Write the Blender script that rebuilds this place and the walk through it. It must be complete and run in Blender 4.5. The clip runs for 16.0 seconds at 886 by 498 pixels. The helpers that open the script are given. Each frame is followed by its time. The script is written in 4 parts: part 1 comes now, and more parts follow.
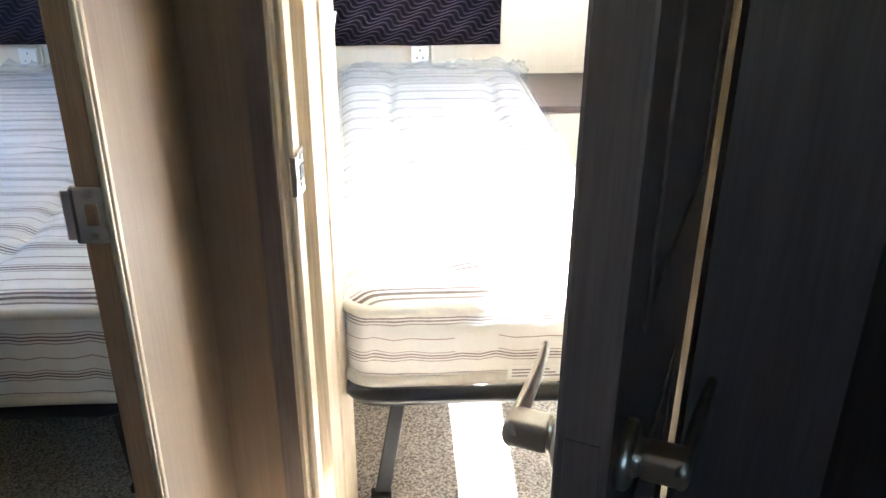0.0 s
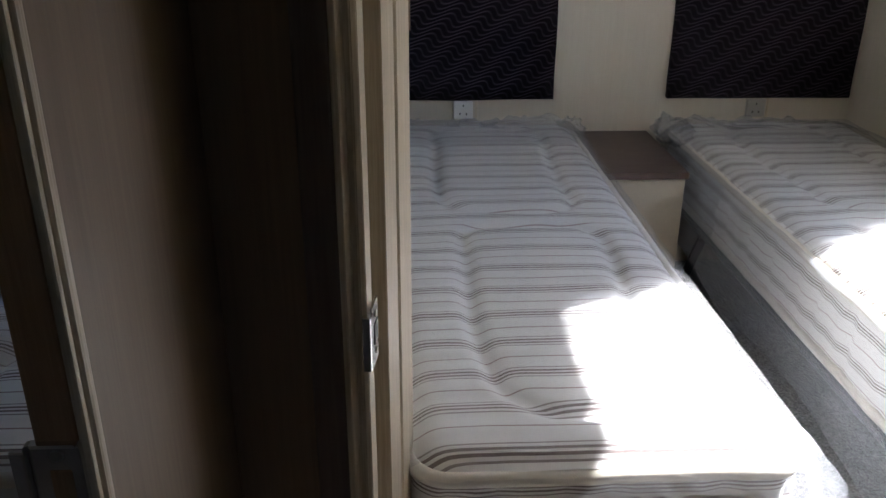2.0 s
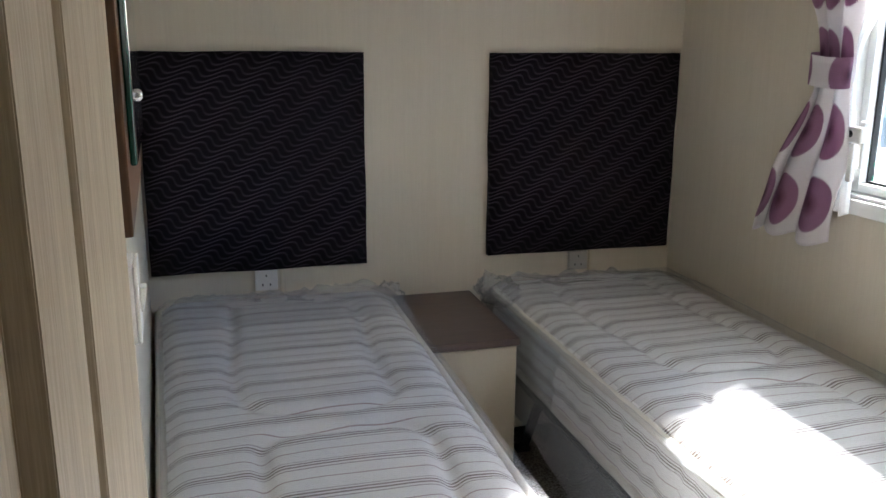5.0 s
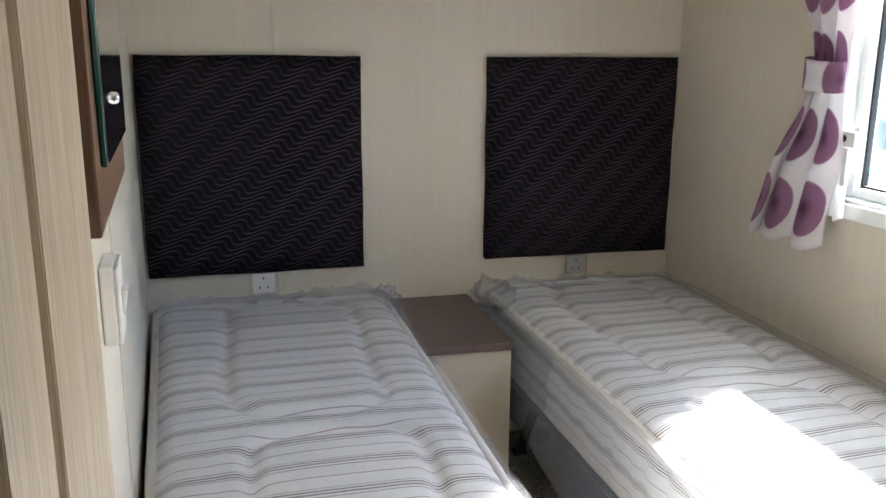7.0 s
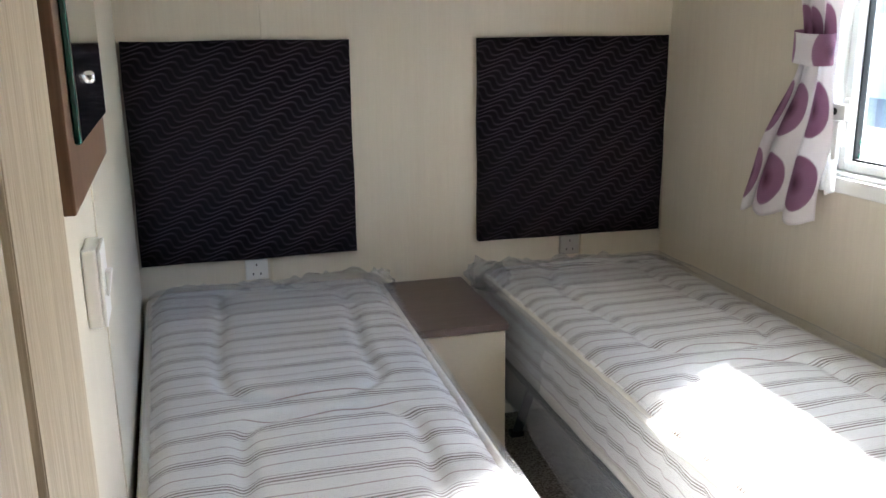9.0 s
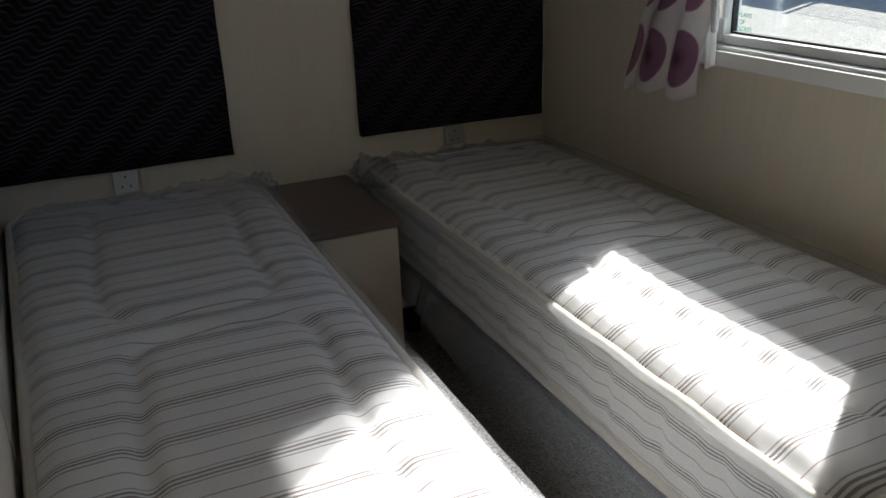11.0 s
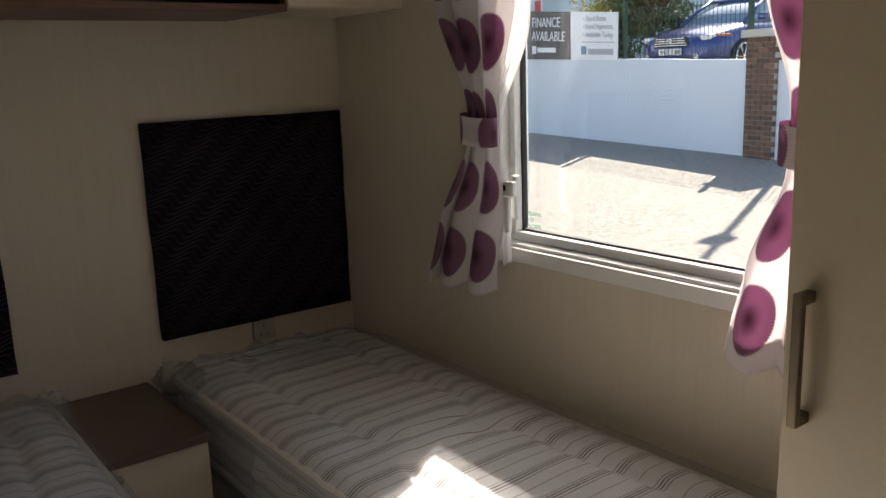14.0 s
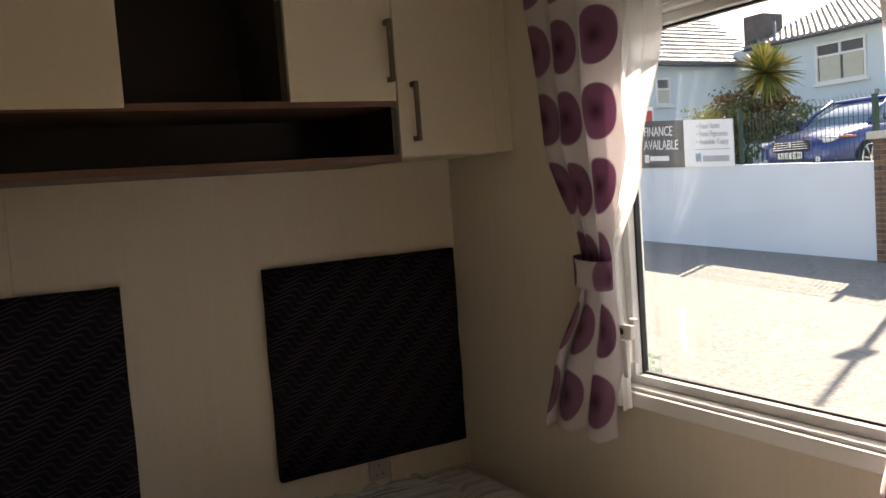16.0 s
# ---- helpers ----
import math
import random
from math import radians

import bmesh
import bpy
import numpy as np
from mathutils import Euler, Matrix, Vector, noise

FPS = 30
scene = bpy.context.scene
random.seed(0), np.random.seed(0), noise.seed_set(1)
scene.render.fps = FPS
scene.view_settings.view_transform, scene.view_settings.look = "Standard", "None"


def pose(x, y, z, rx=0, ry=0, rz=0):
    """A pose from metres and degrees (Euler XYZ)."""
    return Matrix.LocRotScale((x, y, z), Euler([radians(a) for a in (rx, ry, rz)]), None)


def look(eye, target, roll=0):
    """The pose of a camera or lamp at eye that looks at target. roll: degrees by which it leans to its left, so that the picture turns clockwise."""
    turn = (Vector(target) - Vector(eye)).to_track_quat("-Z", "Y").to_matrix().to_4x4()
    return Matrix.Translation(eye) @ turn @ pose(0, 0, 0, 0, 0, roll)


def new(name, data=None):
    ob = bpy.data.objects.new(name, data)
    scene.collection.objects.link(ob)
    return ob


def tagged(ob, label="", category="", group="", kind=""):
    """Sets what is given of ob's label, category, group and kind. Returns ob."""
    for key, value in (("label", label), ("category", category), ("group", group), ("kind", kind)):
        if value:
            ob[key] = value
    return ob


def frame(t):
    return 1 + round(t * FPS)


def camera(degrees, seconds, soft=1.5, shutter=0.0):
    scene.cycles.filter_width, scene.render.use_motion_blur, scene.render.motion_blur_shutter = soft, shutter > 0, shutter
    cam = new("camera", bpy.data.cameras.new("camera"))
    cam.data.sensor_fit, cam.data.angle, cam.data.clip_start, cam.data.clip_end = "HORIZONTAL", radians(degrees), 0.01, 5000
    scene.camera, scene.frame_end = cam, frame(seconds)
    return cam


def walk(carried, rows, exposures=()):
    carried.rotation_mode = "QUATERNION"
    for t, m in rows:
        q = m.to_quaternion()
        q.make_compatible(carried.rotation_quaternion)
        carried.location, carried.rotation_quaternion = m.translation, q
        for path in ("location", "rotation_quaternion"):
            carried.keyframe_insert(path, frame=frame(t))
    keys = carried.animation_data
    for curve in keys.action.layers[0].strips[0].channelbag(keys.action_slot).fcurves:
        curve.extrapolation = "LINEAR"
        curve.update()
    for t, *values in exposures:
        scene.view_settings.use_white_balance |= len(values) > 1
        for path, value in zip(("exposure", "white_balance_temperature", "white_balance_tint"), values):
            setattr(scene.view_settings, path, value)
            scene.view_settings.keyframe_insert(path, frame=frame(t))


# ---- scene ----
cam = camera(56.1, 16.0)
PATH = [
    (0, (0.25, 0.042, 1.345), (0.36, 1.845, 0.488), 0.3),
    (0.2, (0.238, 0.069, 1.343), (0.298, 1.87, 0.477), 0.5),
    (0.5, (0.216, 0.128, 1.339), (0.285, 1.928, 0.469), 1.0),
    (0.8, (0.168, 0.21, 1.346), (0.258, 2.022, 0.505), 0.8),
    (1, (0.146, 0.26, 1.352), (0.276, 2.073, 0.517), 0.8),
    (1.5, (0.131, 0.327, 1.351), (0.268, 2.144, 0.526), 0.2),
    (2, (0.146, 0.434, 1.344), (0.239, 2.268, 0.552), 0.3),
    (2.5, (0.185, 0.543, 1.361), (0.361, 2.414, 0.677), 0.3),
    (3, (0.206, 0.588, 1.322), (0.384, 2.496, 0.752), -0.7),
    (3.5, (0.214, 0.646, 1.329), (0.476, 2.546, 0.764), 0.1),
    (4, (0.217, 0.719, 1.333), (0.729, 2.58, 0.809), -0.0),
    (6.5, (0.256, 0.756, 1.356), (0.753, 2.641, 0.908), 0.9),
    (7, (0.264, 0.733, 1.343), (0.756, 2.616, 0.88), 0.4),
    (7.5, (0.271, 0.723, 1.337), (0.766, 2.6, 0.854), 0.3),
    (8, (0.282, 0.716, 1.332), (0.753, 2.596, 0.839), -0.7),
    (8.5, (0.284, 0.72, 1.336), (0.759, 2.603, 0.858), -0.7),
    (9, (0.282, 0.73, 1.328), (0.774, 2.605, 0.836), -0.7),
    (9.5, (0.279, 0.739, 1.303), (0.81, 2.586, 0.749), -0.9),
    (12, (0.277, 0.823, 1.33), (1.154, 2.444, 0.554), -1.6),
    (12.5, (0.284, 0.825, 1.356), (1.24, 2.452, 0.694), -1.6),
    (13, (0.289, 0.833, 1.378), (1.318, 2.442, 0.785), -1.9),
    (13.5, (0.302, 0.837, 1.41), (1.426, 2.419, 0.927), -2.6),
    (14, (0.297, 0.841, 1.44), (1.479, 2.4, 1.021), -2.1),
    (14.5, (0.314, 0.855, 1.461), (1.507, 2.424, 1.125), -2.9),
    (15, (0.327, 0.852, 1.493), (1.469, 2.474, 1.233), -4.0),
    (15.5, (0.325, 0.855, 1.518), (1.396, 2.535, 1.337), -3.9),
    (16, (0.321, 0.861, 1.526), (1.306, 2.595, 1.378), -4.2),
]
EXPOSURES = [(0.0, 5.9, 6000, 11), (0.5, 4.8, 5900, 12), (1.0, 3.9, 5900, 14), (1.5, 3.2, 5800, 14), (3.0, 2.7, 5900, 14), (4.0, 2.75, 5950, 13), (6.5, 3.52, 5950, 12), (8.5, 3.6, 5900, 12),
             (9.5, 3.25, 6100, 12), (12.0, 0.65, 6100, 10), (12.5, 1.1, 6500, 13), (13.5, 1.52, 7000, 17), (15.0, 1.46, 7350, 18), (16.0, 1.66, 7750, 21)]
walk(cam, [(t, look(eye, target, roll)) for t, eye, target, roll in PATH], EXPOSURES)

# ---- world, sun ----
SUN = Vector((1.0, 0.42, 0.925)).normalized()
sky = bpy.data.worlds.new("sky")
sky.use_nodes = True
scene.world = sky
sn = sky.node_tree.nodes
st = sn.new("ShaderNodeTexSky")
st.sky_type = "NISHITA"
st.sun_disc = False
st.sun_elevation = math.asin(SUN.z)
st.sun_rotation = math.atan2(SUN.x, SUN.y)
sky.node_tree.links.new(st.outputs[0], sn["Background"].inputs[0])
sn["Background"].inputs[1].default_value = 0.105
lamp = bpy.data.lights.new("sun", "SUN")
lamp.energy, lamp.angle, lamp.color = 5.0, radians(0.6), (1.0, 0.95, 0.86)
sun = new("sun", lamp)
sun.matrix_world = look(SUN * 40, (0, 0, 0))


# ---- materials ----
class Net:
    """A small wrapper for writing node materials."""

    def __init__(self, name):
        self.m = bpy.data.materials.new(name)
        self.m.use_nodes = True
        self.t = self.m.node_tree
        self.b = self.t.nodes["Principled BSDF"]
        self.out = self.t.nodes["Material Output"]

    def n(self, kind, **kw):
        node = self.t.nodes.new(kind)
        for k, v in kw.items():
            if k == "op":
                node.operation = v
            elif k == "blend":
                node.blend_type, node.data_type = v, "RGBA"
            else:
                self.put(node, k, v)
        return node

    def put(self, node, key, v):
        s = node.inputs[int(key[1:]) if key[0] == "i" and key[1:].isdigit() else key.replace("_", " ")]
        if isinstance(v, bpy.types.NodeSocket):
            self.t.links.new(v, s)
        else:
            s.default_value = v

    def math(self, op, a, b=0.0, c=0.0):
        return self.n("ShaderNodeMath", op=op, i0=a, i1=b, i2=c).outputs[0]

    def coords(self, which="Object"):
        return self.n("ShaderNodeTexCoord").outputs[which]

    def split(self, v):
        return self.n("ShaderNodeSeparateXYZ", i0=v).outputs

    def noise(self, v, scale, detail=3.0, rough=0.55, stretch=None):
        if stretch:
            mp = self.n("ShaderNodeMapping", i0=v)
            mp.inputs["Scale"].default_value = stretch
            v = mp.outputs[0]
        return self.n("ShaderNodeTexNoise", Vector=v, Scale=scale, Detail=detail, Roughness=rough).outputs[0]

    def mix(self, f, a, b, blend="MIX"):
        node = self.n("ShaderNodeMix", blend=blend)
        self.put(node, "i0", f)
        self.put(node, "i6", a)
        self.put(node, "i7", b)
        return node.outputs[2]

    def bump(self, h, strength=0.3, dist=0.002):
        bn = self.n("ShaderNodeBump", Strength=strength, Distance=dist, Height=h)
        self.put(self.b, "Normal", bn.outputs[0])

    def set(self, **kw):
        for k, v in kw.items():
            self.put(self.b, k, v)
        return self


def rgb(r, g, b):
    return (r, g, b, 1.0)


def surface(name, col, rough=0.5, metal=0.0, vary=0.12, scale=6.0, grain=90.0, bump=0.15, stretch=None, coat=0.0):
    """A plain surface with colour varied at two scales and a fine relief."""
    w = Net(name)
    co = w.coords()
    big = w.noise(co, scale, 3.0, 0.6, stretch)
    fine = w.noise(co, grain, 2.0, 0.6, stretch)
    f = w.math("ADD", w.math("MULTIPLY", big, 0.65), w.math("MULTIPLY", fine, 0.35))
    ramp = w.n("ShaderNodeMapRange", i0=f, i1=0.3, i2=0.7, i3=0.0, i4=1.0).outputs[0]
    lo = rgb(*[c * (1 - vary) for c in col])
    hi = rgb(*[min(1, c * (1 + vary)) for c in col])
    w.set(Base_Color=w.mix(ramp, lo, hi), Roughness=w.math("ADD", w.math("MULTIPLY", big, 0.16), rough - 0.08), Metallic=metal)
    w.b.inputs["Coat Weight"].default_value = coat
    if bump:
        w.bump(fine, bump, 0.001)
    return w.m


def wood_grain(name, dark, light, rough=0.45, along=(14.0, 14.0, 0.7), bump=0.2):
    """Laminate with a straight upright grain."""
    w = Net(name)
    co = w.coords()
    a = w.noise(co, 6.0, 4.0, 0.65, along)
    b = w.noise(co, 24.0, 3.0, 0.7, (along[0], along[1], along[2]))
    f = w.math("ADD", w.math("MULTIPLY", a, 0.5), w.math("MULTIPLY", b, 0.5))
    ramp = w.n("ShaderNodeMapRange", i0=f, i1=0.32, i2=0.68).outputs[0]
    w.set(Base_Color=w.mix(ramp, rgb(*dark), rgb(*light)), Roughness=rough)
    w.bump(b, bump, 0.0008)
    return w.m


def stripes_material(name, axis):
    """Cream mattress ticking: a group of fine brown lines, a single line, and so on."""
    w = Net(name)
    uv = w.split(w.coords("UV"))
    co = w.coords()
    wob = w.math("MULTIPLY", w.math("SUBTRACT", w.noise(co, 7.0, 2.0), 0.5), 0.006 if axis == "top" else 0.0025)
    v = w.math("ADD", uv[1], wob)
    period = 0.100 if axis == "top" else 0.098
    ph = w.math("FRACT", w.math("DIVIDE", v, period))
    total = None
    for centre, width, weight in ((0.13, 0.015, 0.85), (0.215, 0.021, 1.0), (0.295, 0.021, 1.0), (0.38, 0.014, 0.8), (0.75, 0.014, 0.85)):
        d = w.math("ABSOLUTE", w.math("SUBTRACT", ph, centre))
        line = w.math("MULTIPLY", w.math("LESS_THAN", d, width), weight)
        total = line if total is None else w.math("MAXIMUM", total, line)
    red = w.math("GREATER_THAN", ph, 0.55)
    weave = w.noise(co, 480.0, 1.0)
    ink = w.mix(red, rgb(0.135, 0.085, 0.072), rgb(0.22, 0.09, 0.075))
    base = w.mix(w.noise(co, 5.0), rgb(0.79, 0.765, 0.72), rgb(0.87, 0.85, 0.81))
    fac = w.math("MULTIPLY", total, w.math("ADD", 0.70, w.math("MULTIPLY", weave, 0.30)))
    w.set(Base_Color=w.mix(fac, base, ink), Roughness=0.75)
    w.b.inputs["Coat Weight"].default_value = 0.22
    w.b.inputs["Coat Roughness"].default_value = 0.22
    wr = w.noise(co, 22.0, 3.0, 0.6, (1.0, 0.45, 1.0))
    w.bump(w.math("ADD", wr, w.math("MULTIPLY", weave, 0.06)), 0.22, 0.008)
    return w.m


def headboard_material():
    """Dark plum cloth with raised wavy ribs, their lit slopes painted lighter."""
    w = Net("wavy_cloth")
    co = w.split(w.coords())
    x, z = co[0], co[2]
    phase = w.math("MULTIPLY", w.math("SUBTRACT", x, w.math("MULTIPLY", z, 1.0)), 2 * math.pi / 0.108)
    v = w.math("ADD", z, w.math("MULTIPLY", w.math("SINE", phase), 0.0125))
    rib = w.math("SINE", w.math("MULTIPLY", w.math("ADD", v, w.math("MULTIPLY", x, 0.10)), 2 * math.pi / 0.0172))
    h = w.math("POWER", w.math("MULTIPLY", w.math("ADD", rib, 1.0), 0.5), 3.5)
    # light on the ribs is put into the colour: crests and one slope are paler
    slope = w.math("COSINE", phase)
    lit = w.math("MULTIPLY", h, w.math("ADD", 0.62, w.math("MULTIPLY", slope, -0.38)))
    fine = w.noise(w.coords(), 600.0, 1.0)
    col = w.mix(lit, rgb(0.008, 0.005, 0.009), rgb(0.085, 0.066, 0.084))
    w.set(Base_Color=col, Roughness=0.8)
    w.b.inputs["Specular IOR Level"].default_value = 0.15
    w.bump(w.math("ADD", h, w.math("MULTIPLY", fine, 0.25)), 0.7, 0.003)
    return w.m


def curtain_material():
    """White cloth with big plum dots, frayed edges, darker hearts and fine rays."""
    w = Net("dotted_cloth")
    uv = w.split(w.coords("UV"))
    cu, cv = 0.150, 0.173
    col = w.math("FLOOR", w.math("DIVIDE", uv[0], cu))
    odd = w.math("MODULO", w.math("ABSOLUTE", col), 2.0)
    px = w.math("MULTIPLY", w.math("SUBTRACT", w.math("FRACT", w.math("DIVIDE", uv[0], cu)), 0.5), cu * 1.14)
    vv = w.math("ADD", uv[1], w.math("MULTIPLY", odd, cv * 0.03))
    py = w.math("MULTIPLY", w.math("SUBTRACT", w.math("FRACT", w.math("DIVIDE", vv, cv)), 0.5), cv * 0.90)
    r = w.math("SQRT", w.math("ADD", w.math("MULTIPLY", px, px), w.math("MULTIPLY", py, py)))
    ang = w.math("ARCTAN2", py, px)
    spikes = w.math("MULTIPLY", w.math("PINGPONG", w.math("MULTIPLY", ang, 66 / math.pi), 1.0), 0.0050)
    inside = w.math("LESS_THAN", r, w.math("ADD", 0.0565, spikes))
    ray = w.math("ADD", 0.5, w.math("MULTIPLY", w.math("SINE", w.math("MULTIPLY", ang, 60.0)), 0.5))
    heart = w.n("ShaderNodeMapRange", i0=r, i1=0.0, i2=0.030, i3=1.0, i4=0.0).outputs[0]
    plum = w.mix(w.math("MULTIPLY", ray, 0.45), rgb(0.37, 0.185, 0.295), rgb(0.21, 0.085, 0.155))
    plum = w.mix(heart, plum, rgb(0.10, 0.03, 0.065))
    weave = w.noise(w.coords(), 500.0, 1.0)
    white = w.mix(weave, rgb(0.80, 0.745, 0.745), rgb(0.88, 0.84, 0.84))
    colour = w.mix(inside, white, plum)
    w.set(Base_Color=colour, Roughness=0.8)
    w.bump(weave, 0.15, 0.0006)
    tr = w.n("ShaderNodeBsdfTranslucent", Color=colour)
    mx = w.n("ShaderNodeMixShader", i0=0.004, i1=w.b.outputs[0], i2=tr.outputs[0])
    w.t.links.new(mx.outputs[0], w.out.inputs[0])
    return w.m


def film_material(name, col, clear, rough=0.28, relief=0.3):
    """Thin clear plastic or net: partly see-through, with a sheen and creases."""
    w = Net(name)
    co = w.coords()
    crease = w.noise(co, 16.0, 4.0, 0.65)
    w.set(Base_Color=rgb(*col), Roughness=rough)
    w.bump(crease, relief, 0.006)
    tr = w.n("ShaderNodeBsdfTransparent", Color=rgb(0.97, 0.98, 1.0))
    tl = w.n("ShaderNodeBsdfTranslucent", Color=rgb(*col))
    body = w.n("ShaderNodeMixShader", i0=0.45, i1=w.b.outputs[0], i2=tl.outputs[0])
    f = w.math("ADD", clear - 0.03, w.math("MULTIPLY", crease, 0.06))
    mx = w.n("ShaderNodeMixShader", i0=f, i1=body.outputs[0], i2=tr.outputs[0])
    w.t.links.new(mx.outputs[0], w.out.inputs[0])
    return w.m


def glass_material():
    w = Net("window_glass")
    gl = w.n("ShaderNodeBsdfGlossy", Color=rgb(0.9, 0.95, 1.0), Roughness=0.0)
    tr = w.n("ShaderNodeBsdfTransparent", Color=rgb(0.96, 0.98, 0.97))
    fr = w.n("ShaderNodeFresnel", IOR=1.3)
    mx = w.n("ShaderNodeMixShader", i0=fr.outputs[0], i1=tr.outputs[0], i2=gl.outputs[0])
    w.t.links.new(mx.outputs[0], w.out.inputs[0])
    return w.m


def carpet_material():
    w = Net("speckled_carpet")
    co = w.coords()
    a = w.noise(co, 170.0, 2.0, 0.75)
    b = w.noise(co, 9.0, 3.0)
    sp = w.n("ShaderNodeMapRange", i0=a, i1=0.36, i2=0.64).outputs[0]
    c = w.mix(sp, rgb(0.14, 0.118, 0.10), rgb(0.68, 0.63, 0.56))
    c = w.mix(w.math("MULTIPLY", b, 0.35), c, rgb(0.17, 0.14, 0.12))
    w.set(Base_Color=c, Roughness=0.95)
    w.bump(a, 0.8, 0.006)
    return w.m


WALLPAPER = wood_grain("cream_wallboard", (0.645, 0.58, 0.465), (0.69, 0.625, 0.51), 0.5, (7.0, 7.0, 0.25), 0.04)
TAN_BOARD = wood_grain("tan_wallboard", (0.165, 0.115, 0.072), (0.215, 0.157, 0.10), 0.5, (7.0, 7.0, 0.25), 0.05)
OAK = wood_grain("pale_oak", (0.37, 0.295, 0.195), (0.57, 0.48, 0.345), 0.45, (16.0, 16.0, 0.5), 0.3)
JAMB_DARK = wood_grain("mirror_board", (0.12, 0.065, 0.035), (0.20, 0.115, 0.07), 0.4, (12.0, 12.0, 0.5), 0.2)
JAMB = wood_grain("brown_wood", (0.22, 0.125, 0.06), (0.36, 0.22, 0.12), 0.45, (16.0, 16.0, 0.5), 0.25)
DARK_DOOR = wood_grain("dark_walnut", (0.084, 0.064, 0.055), (0.148, 0.115, 0.098), 0.45, (10.0, 10.0, 0.4), 0.3)
DARK_PANEL = wood_grain("dark_panel", (0.080, 0.062, 0.052), (0.135, 0.106, 0.088), 0.40, (6.0, 6.0, 0.3), 0.2)
CREAM = surface("cream_laminate", (0.66, 0.58, 0.44), 0.38, vary=0.04, scale=2.0, bump=0.04)
TAUPE = wood_grain("taupe_laminate", (0.115, 0.078, 0.064), (0.165, 0.115, 0.097), 0.4, (0.8, 14.0, 14.0), 0.15)
SHELF_EDGE = wood_grain("brown_edge", (0.10, 0.05, 0.032), (0.17, 0.09, 0.06), 0.4, (0.6, 14.0, 14.0), 0.15)
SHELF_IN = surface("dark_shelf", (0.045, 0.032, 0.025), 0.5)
UPVC = surface("white_upvc", (0.80, 0.80, 0.78), 0.3, vary=0.03, scale=3.0, bump=0.03)
GASKET = surface("black_rubber", (0.012, 0.012, 0.012), 0.6)
BLACK_METAL = surface("black_steel", (0.012, 0.013, 0.016), 0.35, vary=0.3, bump=0.1)
NICKEL = surface("brushed_nickel", (0.42, 0.39, 0.34), 0.33, 1.0, 0.1, 20.0, 300.0, 0.1)
BRONZE = surface("antique_nickel", (0.22, 0.18, 0.135), 0.38, 1.0, 0.12, 20.0, 300.0, 0.1)
CHROME = surface("chrome", (0.75, 0.75, 0.76), 0.12, 1.0, 0.04, 10.0, 200.0, 0.02)
WHITE_PLASTIC = surface("white_plastic", (0.80, 0.78, 0.74), 0.35, vary=0.03, bump=0.03)
GREY_PLASTIC = surface("grey_plastic", (0.45, 0.43, 0.39), 0.35, vary=0.03, bump=0.03)
BLACK_PLASTIC = surface("black_plastic", (0.01, 0.01, 0.01), 0.35)
CEILING_WHITE = surface("ceiling_white", (0.76, 0.73, 0.66), 0.7, vary=0.03, bump=0.1)
PIPING = surface("cream_piping", (0.73, 0.68, 0.58), 0.6, vary=0.08, scale=14.0, bump=0.3, coat=0.2)
LABEL = surface("white_label", (0.83, 0.81, 0.78), 0.5, vary=0.03, bump=0.05)
INK = surface("label_ink", (0.20, 0.19, 0.18), 0.6)
TICK_TOP = stripes_material("ticking_top", "top")
TICK_SIDE = stripes_material("ticking_side", "side")
WAVY = headboard_material()
DOTS = curtain_material()
FILM = film_material("clear_film", (0.88, 0.92, 0.97), 0.785, 0.35, 0.15)
FILM_TOP = film_material("clear_film_top", (0.90, 0.91, 0.94), 0.83, 0.24, 0.25)
FILM_GLINT = film_material("clear_film_tight", (0.90, 0.91, 0.94), 0.92, 0.10, 0.35)
FILM_HAZE = film_material("cloudy_film", (0.84, 0.89, 0.95), 0.76, 0.30, 0.30)
NET = film_material("net_cloth", (0.92, 0.91, 0.88), 0.30, 0.6)
GLASS = glass_material()
CARPET = carpet_material()
MIRROR = surface("mirror_glass", (0.86, 0.90, 0.88), 0.09, 1.0, 0.01, bump=0.0)
GREEN_GLASS = surface("green_glass_edge", (0.015, 0.10, 0.07), 0.15, vary=0.1, bump=0.0)


# ---- mesh helpers ----
def solid(name, bm, material, parent=None, smooth=False):
    me = bpy.data.meshes.new(name)
    bm.normal_update()
    bm.to_mesh(me)
    bm.free()
    me.materials.append(material)
    if smooth:
        me.polygons.foreach_set("use_smooth", [True] * len(me.polygons))
    ob = new(name, me)
    if parent is not None:
        ob.parent = parent
    return ob


def part(name, bm, material, parent, label="", smooth=False):
    ob = solid(name, bm, material, parent, smooth)
    if label:
        tagged(ob, label)
    return ob


def thing(name, label, category, at=(0, 0, 0), turn=0.0, group="", kind=""):
    ob = new(name)
    ob.matrix_basis = pose(*at, 0, 0, turn)
    return tagged(ob, label, category, group, kind)


def box(lo, hi, bevel=0.0, bm=None, seg=2):
    """A box between two corners, its edges rounded by bevel."""
    out = bmesh.new()
    bmesh.ops.create_cube(out, size=1.0)
    for v in out.verts:
        v.co = Vector([lo[i] + (v.co[i] + 0.5) * (hi[i] - lo[i]) for i in range(3)])
    if bevel:
        bmesh.ops.bevel(out, geom=out.edges[:], offset=bevel, segments=seg, affect="EDGES", profile=0.6)
    if bm is None:
        return out
    return joined(bm, out)


def joined(bm, other):
    me = bpy.data.meshes.new("tmp")
    other.to_mesh(me)
    other.free()
    bm.from_mesh(me)
    bpy.data.meshes.remove(me)
    return bm


